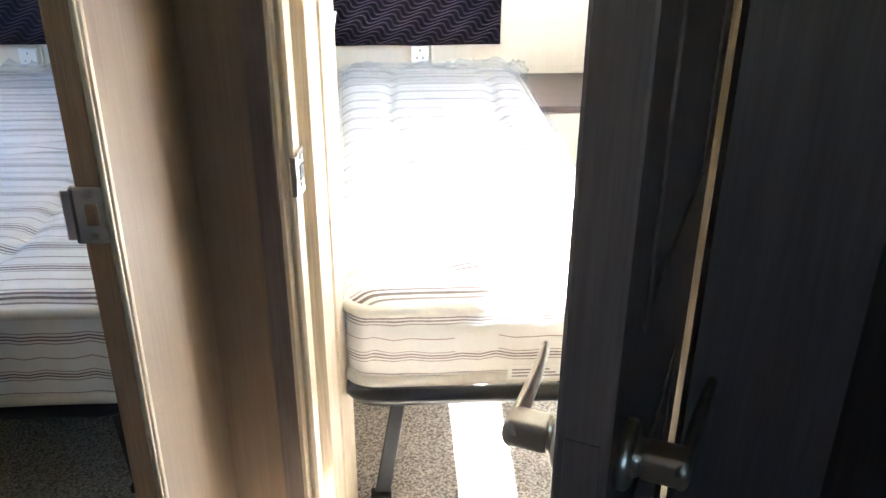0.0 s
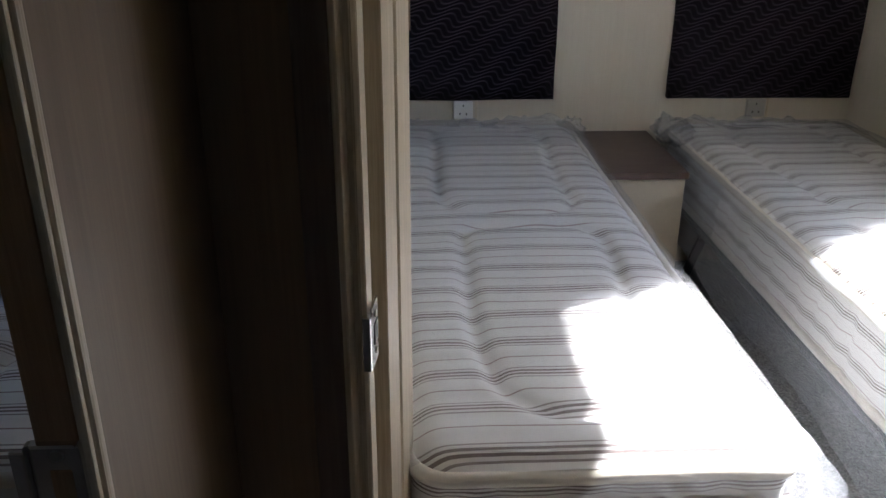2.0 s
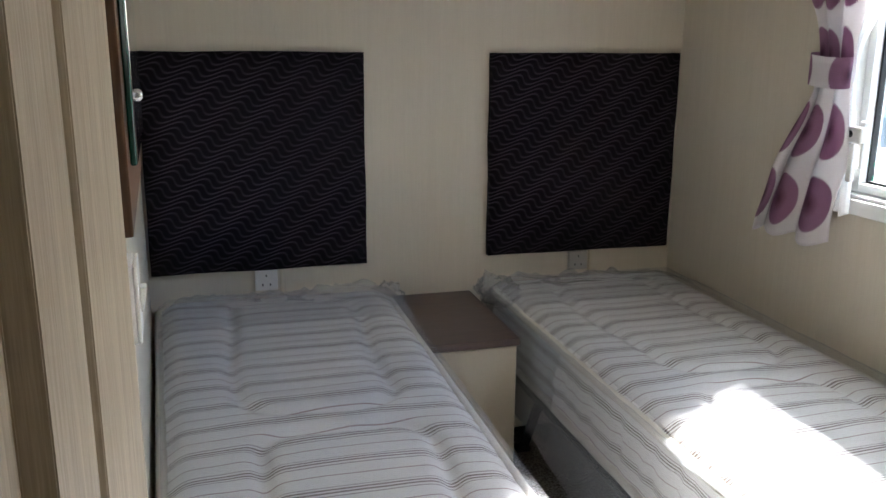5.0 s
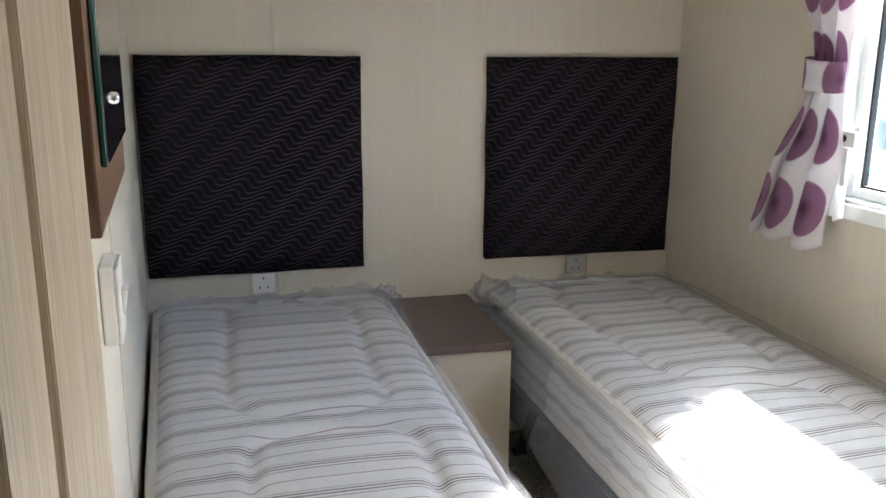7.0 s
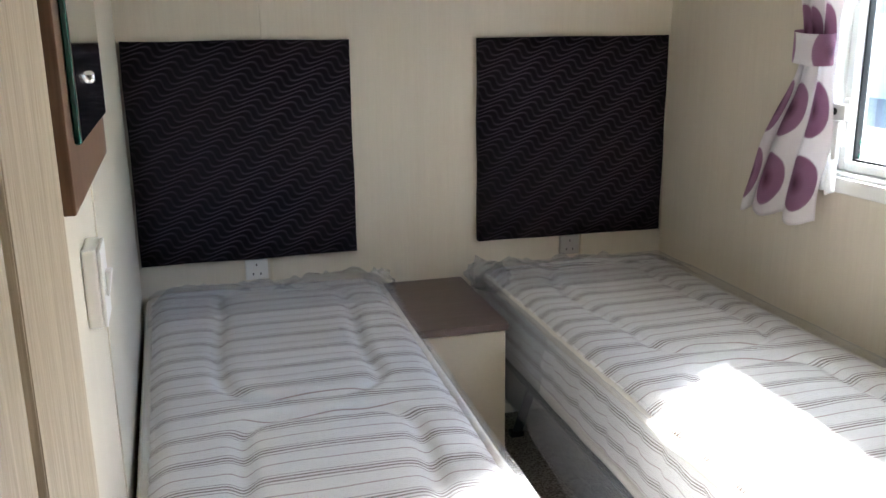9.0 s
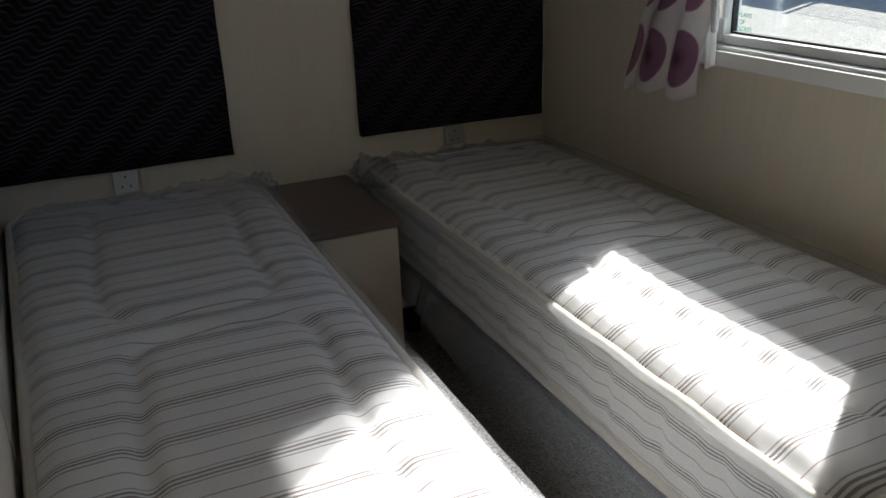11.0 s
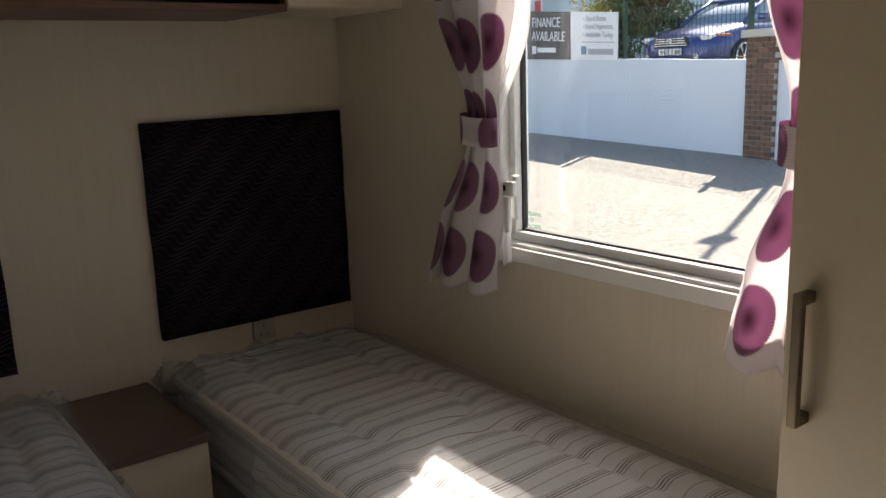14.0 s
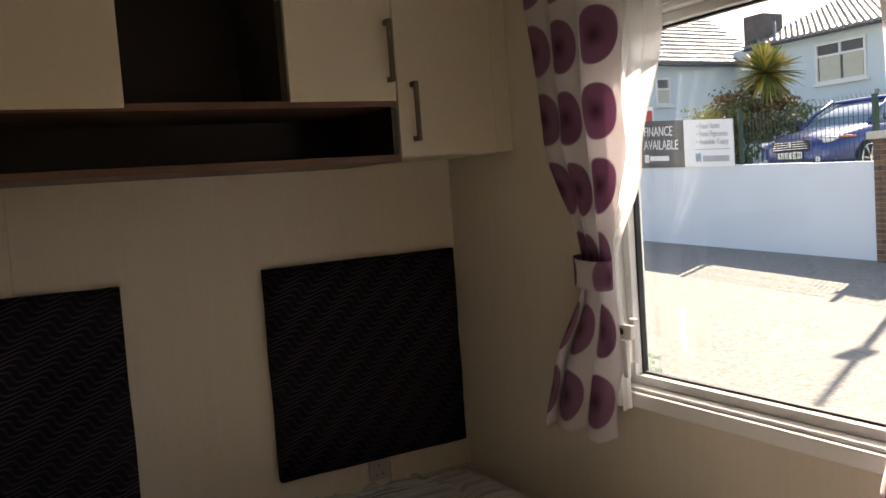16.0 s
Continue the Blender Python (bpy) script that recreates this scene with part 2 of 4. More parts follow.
def moved(bm, m):
    bmesh.ops.transform(bm, matrix=m, verts=bm.verts)
    return bm


def prism(outline, z0, z1, bevel=0.0):
    """An upright prism over an outline in x and y."""
    bm = bmesh.new()
    low = [bm.verts.new((x, y, z0)) for x, y in outline]
    top = [bm.verts.new((x, y, z1)) for x, y in outline]
    n = len(outline)
    bm.faces.new(low[::-1])
    bm.faces.new(top)
    for i in range(n):
        bm.faces.new((low[i], low[(i + 1) % n], top[(i + 1) % n], top[i]))
    bmesh.ops.recalc_face_normals(bm, faces=bm.faces)
    if bevel:
        bmesh.ops.bevel(bm, geom=[e for e in bm.edges if abs(e.verts[0].co.z - e.verts[1].co.z) > 0.01], offset=bevel, segments=2, affect="EDGES")
    return bm


def tube(points, radius, sides=10, closed=False, cap=True):
    """A round bar along points."""
    pts = [Vector(p) for p in points]
    bm = bmesh.new()
    rings = []
    up = Vector((0.13, 0.21, 0.97))
    n = len(pts)
    for i, p in enumerate(pts):
        a = pts[i - 1] if i or closed else pts[i]
        b = pts[(i + 1) % n] if i < n - 1 or closed else pts[i]
        d = (b - a).normalized()
        s = d.cross(up)
        if s.length < 0.05:
            s = d.cross(Vector((1, 0, 0)))
        s.normalize()
        q = d.cross(s).normalized()
        r = radius[i] if isinstance(radius, (list, tuple)) else radius
        rings.append([bm.verts.new(p + (s * math.cos(k * math.tau / sides) + q * math.sin(k * math.tau / sides)) * r) for k in range(sides)])
    for i in range(n if closed else n - 1):
        a, b = rings[i], rings[(i + 1) % n]
        for k in range(sides):
            bm.faces.new((a[k], a[(k + 1) % sides], b[(k + 1) % sides], b[k]))
    if cap and not closed:
        bm.faces.new(rings[0][::-1])
        bm.faces.new(rings[-1])
    bmesh.ops.recalc_face_normals(bm, faces=bm.faces)
    return bm


def grid(nu, nv, f, uvf=None):
    """A sheet: f(u, v) gives the place for u and v from 0 to 1; uvf gives cloth metres."""
    bm = bmesh.new()
    rows = [[bm.verts.new(f(i / nu, j / nv)) for i in range(nu + 1)] for j in range(nv + 1)]
    lay = bm.loops.layers.uv.new("UVMap") if uvf else None
    for j in range(nv):
        for i in range(nu):
            fc = bm.faces.new((rows[j][i], rows[j][i + 1], rows[j + 1][i + 1], rows[j + 1][i]))
            fc.smooth = True
            if uvf:
                for lp, (a, b) in zip(fc.loops, ((i, j), (i + 1, j), (i + 1, j + 1), (i, j + 1))):
                    lp[lay].uv = uvf(a / nu, b / nv)
    return bm


def frame_bars(y0, y1, z0, z1, x0, x1, w):
    """The four bars of a rectangular frame in a wall that faces along x: two uprights and two rails between them."""
    return [box((x0, y0, z0), (x1, y0 + w, z1), 0.003), box((x0, y1 - w, z0), (x1, y1, z1), 0.003),
            box((x0, y0 + w, z0), (x1, y1 - w, z0 + w), 0.003), box((x0, y0 + w, z1 - w), (x1, y1 - w, z1), 0.003)]


def structure(name, bm, material, label, category, smooth=False):
    return tagged(solid(name, bm, material, None, smooth), label, category, kind="structure")


# ---- the shell ----
HEAD, RIGHT, ROOF, FLOOR = 3.2, 1.69, 2.12, 0.09
WIN = (1.52, 2.436, 0.994, 1.891)


def left_x(y):
    """The face of the partition beside the bed, which runs slightly askew."""
    return 0.02 + 0.060 * (HEAD - y)


structure("floor", box((-2.1, -1.4, -0.06), (1.79, 3.26, FLOOR)), CARPET, "brown and beige speckled loop carpet", "carpet")
structure("ceiling", box((-2.1, -1.4, ROOF), (1.79, 3.26, ROOF + 0.05)), CEILING_WHITE, "plain off-white ceiling boards", "ceiling")
wn = structure("wall_north", box((-2.1, HEAD, 0), (1.75, HEAD + 0.06, ROOF)), WALLPAPER, "cream wood-grained wallboard behind the beds", "wall")
for a, b in ((-0.04, 0.4045), (0.4065, RIGHT)):
    part("panel", box((a, HEAD - 0.004, 0.0), (b, HEAD - 0.0005, ROOF), 0.0006, seg=1), WALLPAPER, wn)
y0, y1, z0, z1 = WIN
we = thing("wall_east", "cream wood-grained outer wall with a window opening", "wall", kind="structure")
for lo, hi in (((RIGHT, -1.4, 0), (RIGHT + 0.10, 3.26, z0)), ((RIGHT, -1.4, z1), (RIGHT + 0.10, 3.26, ROOF)),
               ((RIGHT, -1.4, z0), (RIGHT + 0.10, y0, z1)), ((RIGHT, y1, z0), (RIGHT + 0.10, 3.26, z1))):
    part("wall_panel", box(lo, hi), WALLPAPER, we)
structure("wall_partition", prism([(left_x(1.43), 1.43), (left_x(3.2), 3.2), (left_x(3.2) - 0.05, 3.2), (left_x(1.43) - 0.05, 1.43)], 0, ROOF), WALLPAPER,
          "cream wood-grained partition beside the bed", "wall")
part("joint_strip", box((-0.0015, -0.009, 0), (0.0025, 0.009, ROOF), 0.001), WALLPAPER, bpy.data.objects["wall_partition"]).matrix_basis = pose(left_x(2.02), 2.02, 0, 0, 0, 3.43)
DH = 1.98
A, B = Vector((0.109, 1.148)), Vector((0.600, 0.868))
DIAG = math.degrees(math.atan2(B.y - A.y, B.x - A.x))
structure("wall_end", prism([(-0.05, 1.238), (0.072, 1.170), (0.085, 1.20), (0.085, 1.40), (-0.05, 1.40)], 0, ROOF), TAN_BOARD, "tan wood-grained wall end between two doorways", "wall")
structure("wall_end_right", prism([(0.638, 0.79), (RIGHT, 0.79), (RIGHT, 0.86), (0.70, 0.86), (0.672, 0.925), (0.645, 0.860)], 0, ROOF), WALLPAPER, "cream wood-grained wall beside the doorway", "wall")
structure("wall_lintel", prism([(-0.05, 1.238), (0.63, 0.86), (0.66, 0.93), (0.13, 1.40)], DH + 0.03, ROOF), WALLPAPER, "cream wood-grained panel above the doorway", "wall")
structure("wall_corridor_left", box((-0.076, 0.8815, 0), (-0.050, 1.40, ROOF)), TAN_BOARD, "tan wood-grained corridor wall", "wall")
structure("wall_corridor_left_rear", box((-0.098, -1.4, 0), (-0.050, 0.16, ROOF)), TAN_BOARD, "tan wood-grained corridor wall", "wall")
structure("wall_corridor_lintel", box((-0.098, 0.16, DH + 0.03), (-0.050, 0.90, ROOF)), WALLPAPER, "cream panel above the side doorway", "wall")
structure("wall_corridor_right", box((0.74, -1.4, 0), (0.79, 0.80, ROOF)), DARK_PANEL, "dark walnut-effect panelling along the corridor", "wall")
structure("corridor_lining", box((0.562, 0.772, 0), (0.739, 0.789, ROOF)), DARK_PANEL, "dark walnut-effect panel beside the door", "panel")
# unseen rear wall; its opening is added so sky light reaches door and wall end
wr = thing("wall_corridor_rear", "cream wood-grained rear corridor wall with an opening added for light", "wall", kind="structure")
for lo, hi in (((-2.1, -1.45, 0), (0.20, -1.4, ROOF)), ((0.44, -1.45, 0), (1.75, -1.4, ROOF)), ((0.20, -1.45, 0), (0.44, -1.4, 1.30)), ((0.20, -1.45, 1.62), (0.44, -1.4, ROOF))):
    part("wall_panel", box(lo, hi), WALLPAPER, wr)
# out of view; the opening is placed to let daylight onto the side bed
wl = thing("wall_west", "cream outer wall of the side bedroom with an unseen opening placed for light", "wall", kind="structure")
for lo, hi in (((-2.15, -1.4, 0), (-2.1, 3.26, 1.12)), ((-2.15, -1.4, 1.80), (-2.1, 3.26, ROOF)), ((-2.15, -1.4, 1.12), (-2.1, 1.6, 1.80)), ((-2.15, 2.35, 1.12), (-2.1, 3.26, 1.80))):
    part("wall_panel", box(lo, hi), WALLPAPER, wl)

# added unseen reflector: its sunlit face warms the light in the side bedroom
structure("wall_neighbour", box((-8.3, -6.0, 0.35), (-8.0, 6.0, 2.75), 0.02), WALLPAPER, "plain cream wall added out of view to bounce warm sunlight", "wall")

# door frames
df = thing("door_frame", "pale oak-effect door frame with a deep lining", "door frame", kind="structure")
part("lining", prism([(0.07, 1.168), (0.103, 1.149), (0.109, 1.152), (0.113, 1.180), (0.106, 1.184), (0.108, 1.233), (0.127, 1.238), (0.138, 1.312), (0.132, 1.315), (0.133, 1.322), (0.141, 1.326), (0.155, 1.436), (0.150, 1.444), (0.088, 1.444)], 0, DH + 0.03, 0.001), OAK, df)
part("architrave", moved(box((-0.062, -0.012, 0), (-0.0215, 0.002, DH + 0.04), 0.003), pose(A.x, A.y, 0, 0, 0, DIAG)), DARK_PANEL, df, "dark walnut-effect architrave")
part("bead", moved(box((-0.021, -0.013, 0), (-0.013, 0.002, DH + 0.04), 0.002), pose(A.x, A.y, 0, 0, 0, DIAG)), OAK, df)
part("jamb", moved(box((0.576, 0.014, 0), (0.606, 0.07, DH), 0.002), pose(A.x, A.y, 0, 0, 0, DIAG)), OAK, df)
part("head", moved(box((0.0, 0.0, DH), (0.606, 0.09, DH + 0.03), 0.002), pose(A.x, A.y, 0, 0, 0, DIAG)), OAK, df)
part("door_stop", prism([(0.574, 0.908), (0.611, 0.853), (0.634, 0.850), (0.616, 0.874), (0.590, 0.930)], 0, DH, 0.001), OAK, df)
sp = part("strike_plate", moved(box((0.0, 0.0, 0.902), (0.0025, 0.030, 0.970), 0.0006, seg=1), pose(0.1115, 1.157, 0, 0, 0, -8)), CHROME, df, "chrome strike plate")
part("plate_lip", moved(box((-0.006, -0.014, 0.906), (0.003, -0.0005, 0.966), 0.001), pose(0.1115, 1.157, 0, 0, 0, -8)), CHROME, sp)
for zz in (0.915, 0.957):
    part("screw", moved(tube([(0, 0, 0), (0, 0, 0.002)], 0.0042, 10), pose(0.1155, 1.173, zz, 0, 90, -8)), NICKEL, sp)
part("latch_hole", moved(box((0.0022, 0.008, 0.925), (0.0032, 0.027, 0.947)), pose(0.1115, 1.157, 0, 0, 0, -8)), GASKET, sp)
sf = thing("door_frame_side", "brown wooden jamb of the side doorway with pale trim", "door frame", kind="structure")
part("jamb", box((-0.080, 0.862, 0), (-0.054, 0.880, DH), 0.002), JAMB, sf)
part("architrave", box((-0.0535, 0.862, 0), (-0.047, 0.868, DH), 0.002), OAK, sf)
part("bead", box((-0.0535, 0.871, 0), (-0.045, 0.881, DH), 0.003), OAK, sf)
sp = part("strike_plate", box((-0.086, 0.8595, 0.972), (-0.052, 0.8615, 1.036), 0.004, seg=2), CHROME, sf, "nickel strike plate")
part("latch_hole", box((-0.073, 0.8585, 0.992), (-0.060, 0.8598, 1.016), 0.0005, seg=1), JAMB, sp)
part("plate_lip", box((-0.095, 0.857, 0.976), (-0.085, 0.8612, 1.032), 0.002), CHROME, sp)
for zz in (0.951, 0.997):
    part("screw", moved(tube([(0, 0, 0), (0, 0, 0.0015)], 0.004, 10), pose(-0.067, 0.8595, zz + 0.03, 90, 0, 0)), NICKEL, sp)


# ---- the open door ----
def door_lever(parent, side):
    """A lever handle on one face of a door leaf: a round rose, a thick squared neck and a flat tapering blade."""
    y = 0.0 if side < 0 else 0.036
    rose = part("rose", moved(tube([(0, 0, 0), (0, 0, 0.006), (0, 0, 0.009)], [0.025, 0.025, 0.021], 24), pose(0.425, y, 0.98, -90 * side, 0, 0)), NICKEL, parent, "brushed nickel lever handle", True)
    part("collar", moved(tube([(0, 0, 0.0085), (0, 0, 0.014)], [0.015, 0.013], 18), pose(0.425, y, 0.98, -90 * side, 0, 0)), NICKEL, rose, "", True)
    neck = box((0.4135, min(y + side * 0.013, y + side * 0.046), 0.969), (0.4365, max(y + side * 0.013, y + side * 0.046), 0.991), 0.005)
    part("neck", neck, NICKEL, rose, "", True)
    blade = tube([(0.4365 - 0.112 * k / 10, 0.0, 0.980 + 0.004 * k / 10) for k in range(11)], [0.0105 * (1 - 0.30 * (k / 10) ** 3) for k in range(11)], 16)
    for v in blade.verts:
        t = (0.4365 - v.co.x) / 0.112
        v.co.y = y + side * (0.041 + 0.006 * t * t) + v.co.y * 0.5
    part("lever", blade, NICKEL, rose, "", True)


HINGE = (0.553, 0.881)
door = thing("door_1", "dark walnut-effect inner door standing open into the corridor", "door", (*HINGE, 0.0), 244.0, kind="structure")
part("leaf", box((0.0, 0.0, FLOOR + 0.012), (0.475, 0.036, 1.97), 0.003), DARK_DOOR, door)
for a, b in ((0.20, 0.88), (1.06, 1.84)):
    for yy in (-0.003, 0.0362):
        bm = bmesh.new()
        for lo, hi in (((0.09, yy, a), (0.105, yy + 0.003, b)), ((0.385, yy, a), (0.40, yy + 0.003, b)), ((0.105, yy, a), (0.385, yy + 0.003, a + 0.015)), ((0.105, yy, b - 0.015), (0.385, yy + 0.003, b))):
            box(lo, hi, 0.001, bm, 1)
        part("moulding", bm, DARK_DOOR, door)
door_lever(door, 1)
door_lever(door, -1)
part("latch_plate", box((0.4750, 0.007, 0.94), (0.4765, 0.029, 1.02), 0.0005, seg=1), DARK_DOOR, door, "dark latch plate")
part("latch_bolt", box((0.4765, 0.011, 0.955), (0.4835, 0.025, 0.975), 0.002), CHROME, door)
for zz in (0.25, 1.087, 1.75):
    hg = part("hinge", tube([(-0.005, 0.030, zz - 0.04), (-0.005, 0.030, zz + 0.04)], 0.0055, 10), NICKEL, door, "steel butt hinge", True)
    part("hinge_leaf", box((-0.001, 0.004, zz - 0.038), (0.0, 0.032, zz + 0.038)), NICKEL, hg)


# ---- beds ----
def groove(d, w):
    return math.exp(-(d / w) ** 2)


def mattress(name, label, xl, xr, ya, yb, z0, z1, seed, group):
    """A tufted striped mattress. xl and xr give its two long sides at a place along it; the foot is at ya, the head at yb."""
    th = thing(name, label, "mattress", (0, 0, 0), group=group)
    rc, length = 0.055, yb - ya

    def place(u, v):
        y = ya + v * length
        a, b = xl(y), xr(y)
        e = min(y - ya, yb - y)
        inset = 0.0 if e > rc else rc - math.sqrt(max(rc * rc - (rc - e) ** 2, 0.0))
        a, b = a + inset, b - inset
        x = a + u * (b - a)
        return x, y, min(u, 1 - u) * (b - a), e

    def top(u, v):
        x, y, side, e = place(u, v)
        n = noise.noise(Vector((x * 5 + seed, y * 4, 0.3)))
        fine = noise.noise(Vector((x * 16 + seed, y * 13, 0.7)))
        width = side / max(min(u, 1 - u), 1e-6)
        g = near = 0.0
        for v0, v1 in ((0.062, 0.478), (0.530, 0.955)):
            # quilted panels with rounded corners, sewn down along their outline
            hx, hy, r = width * 0.262, (v1 - v0) * length / 2, 0.09
            dx = abs((u - 0.525) * width + 0.012 * math.sin(y * 8 + seed)) - hx + r
            dy = abs((v - (v0 + v1) / 2) * length + 0.010 * math.sin(x * 17 + seed)) - hy + r
            d = math.hypot(max(dx, 0), max(dy, 0)) + min(max(dx, dy), 0) - r
            g += 0.0145 * groove(d, 0.018)
            near = max(near, groove(d, 0.06))
        puff = 0.0012 * math.sin(y * math.tau / 0.051 + 3.0 * n) + 0.006 * n + 0.003 * fine * near
        puff += 0.004 * math.sin(math.pi * u)
        edge = 0.022 * groove(side, 0.026) + 0.022 * groove(e, 0.026)
        return (x, y, z1 + puff - g - edge)

    w = xr(2.4) - xl(2.4)
    part("top_panel", grid(72, 210, top, lambda u, v: (u * w, v * length)), TICK_TOP, th)
    # border strip round the four sides
    ring = []
    steps = 10
    for corner in range(4):
        cx = 1 if corner in (0, 1) else 0
        cy = ya if corner in (0, 3) else yb
        for k in range(steps + 1):
            ang = -90 + 90 * corner + 90 * k / steps
            yc = cy + (rc if cy == ya else -rc)
            y = yc + rc * math.sin(radians(ang))
            x = (xr(y) - rc if cx else xl(y) + rc) + rc * math.cos(radians(ang))
            ring.append((x, y))
    full = []
    for i, p in enumerate(ring):
        q = ring[(i + 1) % len(ring)]
        m = max(1, int(math.dist(p, q) / 0.03))
        full += [(p[0] + (q[0] - p[0]) * k / m, p[1] + (q[1] - p[1]) * k / m) for k in range(m)]
    n = len(full)
    dist = [0.0]
    for i in range(n):
        dist.append(dist[-1] + math.dist(full[i], full[(i + 1) % n]))

    def wall(u, v):
        i = round(u * n) % n
        p, a, b = full[i], full[i - 1], full[(i + 1) % n]
        t = Vector((b[0] - a[0], b[1] - a[1])).normalized()
        d = dist[i]
        out = 0.007 * math.sin(math.pi * v) - 0.013 * groove((d / 0.078) % 1.0 - 0.5, 0.15) * math.sin(math.pi * v)
        out += 0.004 * noise.noise(Vector((d * 12, v * 3, seed)))
        return (p[0] + t.y * out, p[1] - t.x * out, z0 + 0.012 + v * (z1 - z0 - 0.045))

    part("border", grid(n, 10, wall, lambda u, v: (dist[round(u * n)], v * (z1 - z0 - 0.005) + 0.054)), TICK_SIDE, th)
    for z in (z0 + 0.012, z1 - 0.030):
        part("piping", tube([(x, y, z + 0.003 * noise.noise(Vector((x * 9, y * 9, z)))) for x, y in full], 0.012, 8, True), PIPING, th, "cream bound edge", True)
    part("underside", prism([full[i] for i in range(0, n, 2)], z0 + 0.001, z0 + 0.010), PIPING, th)
    return th


def bed_base(name, label, x0, x1, ya, yb, z, group):
    """A low steel bed frame: a round rail with curved corners, slats across and pairs of leaning flat legs."""
    th = thing(name, label, "bed frame", group=group)
    r = 0.07
    pts = []
    for cx, cy, a0 in ((x1 - r, ya + r, -90), (x1 - r, yb - r, 0), (x0 + r, yb - r, 90), (x0 + r, ya + r, 180)):
        pts += [(cx + r * math.cos(radians(a0 + 15 * k)), cy + r * math.sin(radians(a0 + 15 * k)), z - 0.018) for k in range(7)]
    part("rail", tube(pts, 0.0175, 10, True), BLACK_METAL, th, "", True)
    for k in range(9):
        y = ya + 0.12 + k * (yb - ya - 0.24) / 8
        part("slat", box((x0 + 0.012, y - 0.025, z - 0.020), (x1 - 0.012, y + 0.025, z - 0.008), 0.003), BLACK_METAL, th)
    for y, lean in ((ya + 0.16, -0.075), (yb - 0.2, 0.06)):
        for x in (x0 + 0.115, x1 - 0.115):
            bm = box((-0.016, -0.006, 0.0), (0.016, 0.006, 1.0), 0.002, seg=1)
            for v in bm.verts:
                v.co = Vector((x + v.co.x + (0.06 if x < (x0 + x1) / 2 else -0.06) * (v.co.z - 1), y + v.co.y + lean * (1 - v.co.z), FLOOR + v.co.z * (z - 0.03 - FLOOR)))
            leg = part("leg", bm, BLACK_METAL, th)
            part("foot", box((x - 0.022 - (0.06 if x < (x0 + x1) / 2 else -0.06), y + lean - 0.015, FLOOR), (x + 0.022 - (0.06 if x < (x0 + x1) / 2 else -0.06), y + lean + 0.015, FLOOR + 0.018), 0.003), BLACK_PLASTIC, leg)
    return th


ML = mattress("mattress", "cream striped mattress in clear plastic wrapping, beside the partition", lambda y: left_x(y) + 0.022, lambda y: 0.712, 1.362, 3.185, 0.432, 0.625, 0.0, "single mattresses")
MR = mattress("mattress", "cream striped mattress in clear plastic wrapping, below the window", lambda y: 1.055, lambda y: 1.668, 1.375, 3.185, 0.402, 0.620, 4.0, "single mattresses")
bed_base("bed_frame", "black steel folding bed frame under the mattress", 0.15, 0.70, 1.352, 3.17, 0.432, "steel bed frames")
bed_base("bed_frame", "black steel folding bed frame under the window-side mattress", 1.065, 1.66, 1.38, 3.17, 0.402, "steel bed frames")
mattress("mattress", "wide cream striped mattress in the side bedroom", lambda y: -1.62, lambda y: -0.24, 1.40, 3.185, 0.385, 0.615, 9.0, "")
bed_base("bed_frame", "black steel bed frame in the side bedroom", -1.60, -0.26, 1.41, 3.17, 0.385, "")


def headboard(x0, x1, label, z0=0.702, z1=1.328):
    th = thing("headboard", label, "headboard", group="wall headboards")
    bm = box((x0, HEAD - 0.032, z0), (x1, HEAD - 0.0045, z1), 0.0, None)
    bmesh.ops.subdivide_edges(bm, edges=bm.edges[:], cuts=9, use_grid_fill=True)
    for v in bm.verts:
        if v.co.y < HEAD - 0.02:
            e = min(v.co.x - x0, x1 - v.co.x, v.co.z - z0, z1 - v.co.z)
            v.co.y += 0.006 * groove(e, 0.02) - 0.003
        v.co.z += 0.003 * noise.noise(Vector((v.co.x * 6, 1, v.co.z * 2)))
        v.co.x += 0.003 * noise.noise(Vector((v.co.x, 5, v.co.z * 7)))
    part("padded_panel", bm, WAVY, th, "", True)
    part("backing_board", box((x0 + 0.012, HEAD - 0.0044, z0 + 0.012), (x1 - 0.012, HEAD - 0.0041, z1 - 0.012)), SHELF_IN, th)
    return th


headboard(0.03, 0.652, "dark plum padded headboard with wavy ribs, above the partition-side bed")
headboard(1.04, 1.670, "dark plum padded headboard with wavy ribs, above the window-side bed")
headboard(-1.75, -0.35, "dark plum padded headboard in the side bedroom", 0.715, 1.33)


# ---- bedside cabinet ----
def bedside_cabinet():
    th = thing("bedside_cabinet", "cream bedside cabinet with a taupe top between the two beds", "cabinet")
    x0, x1, y0, y1, zt = 0.722, 0.985, 2.722, 3.19, 0.588
    part("body", box((x0 + 0.006, y0 + 0.030, FLOOR), (x1 - 0.004, y1, zt - 0.022), 0.002), CREAM, th)
    part("top", box((x0, y0, zt - 0.021), (x1, y1, zt), 0.003), TAUPE, th, "taupe wood-effect top")
    dr = part("door", box((x0 + 0.008, y0 + 0.011, FLOOR + 0.06), (x1 - 0.006, y0 + 0.029, zt - 0.026), 0.002), CREAM, th)
    part("knob", moved(tube([(0, 0, 0), (0, 0, 0.012), (0, 0, 0.016), (0, 0, 0.022)], [0.006, 0.006, 0.011, 0.009], 14), pose(x0 + 0.035, y0 + 0.011, 0.540, 90, 0, 0)), NICKEL, dr, "small nickel knob", True)
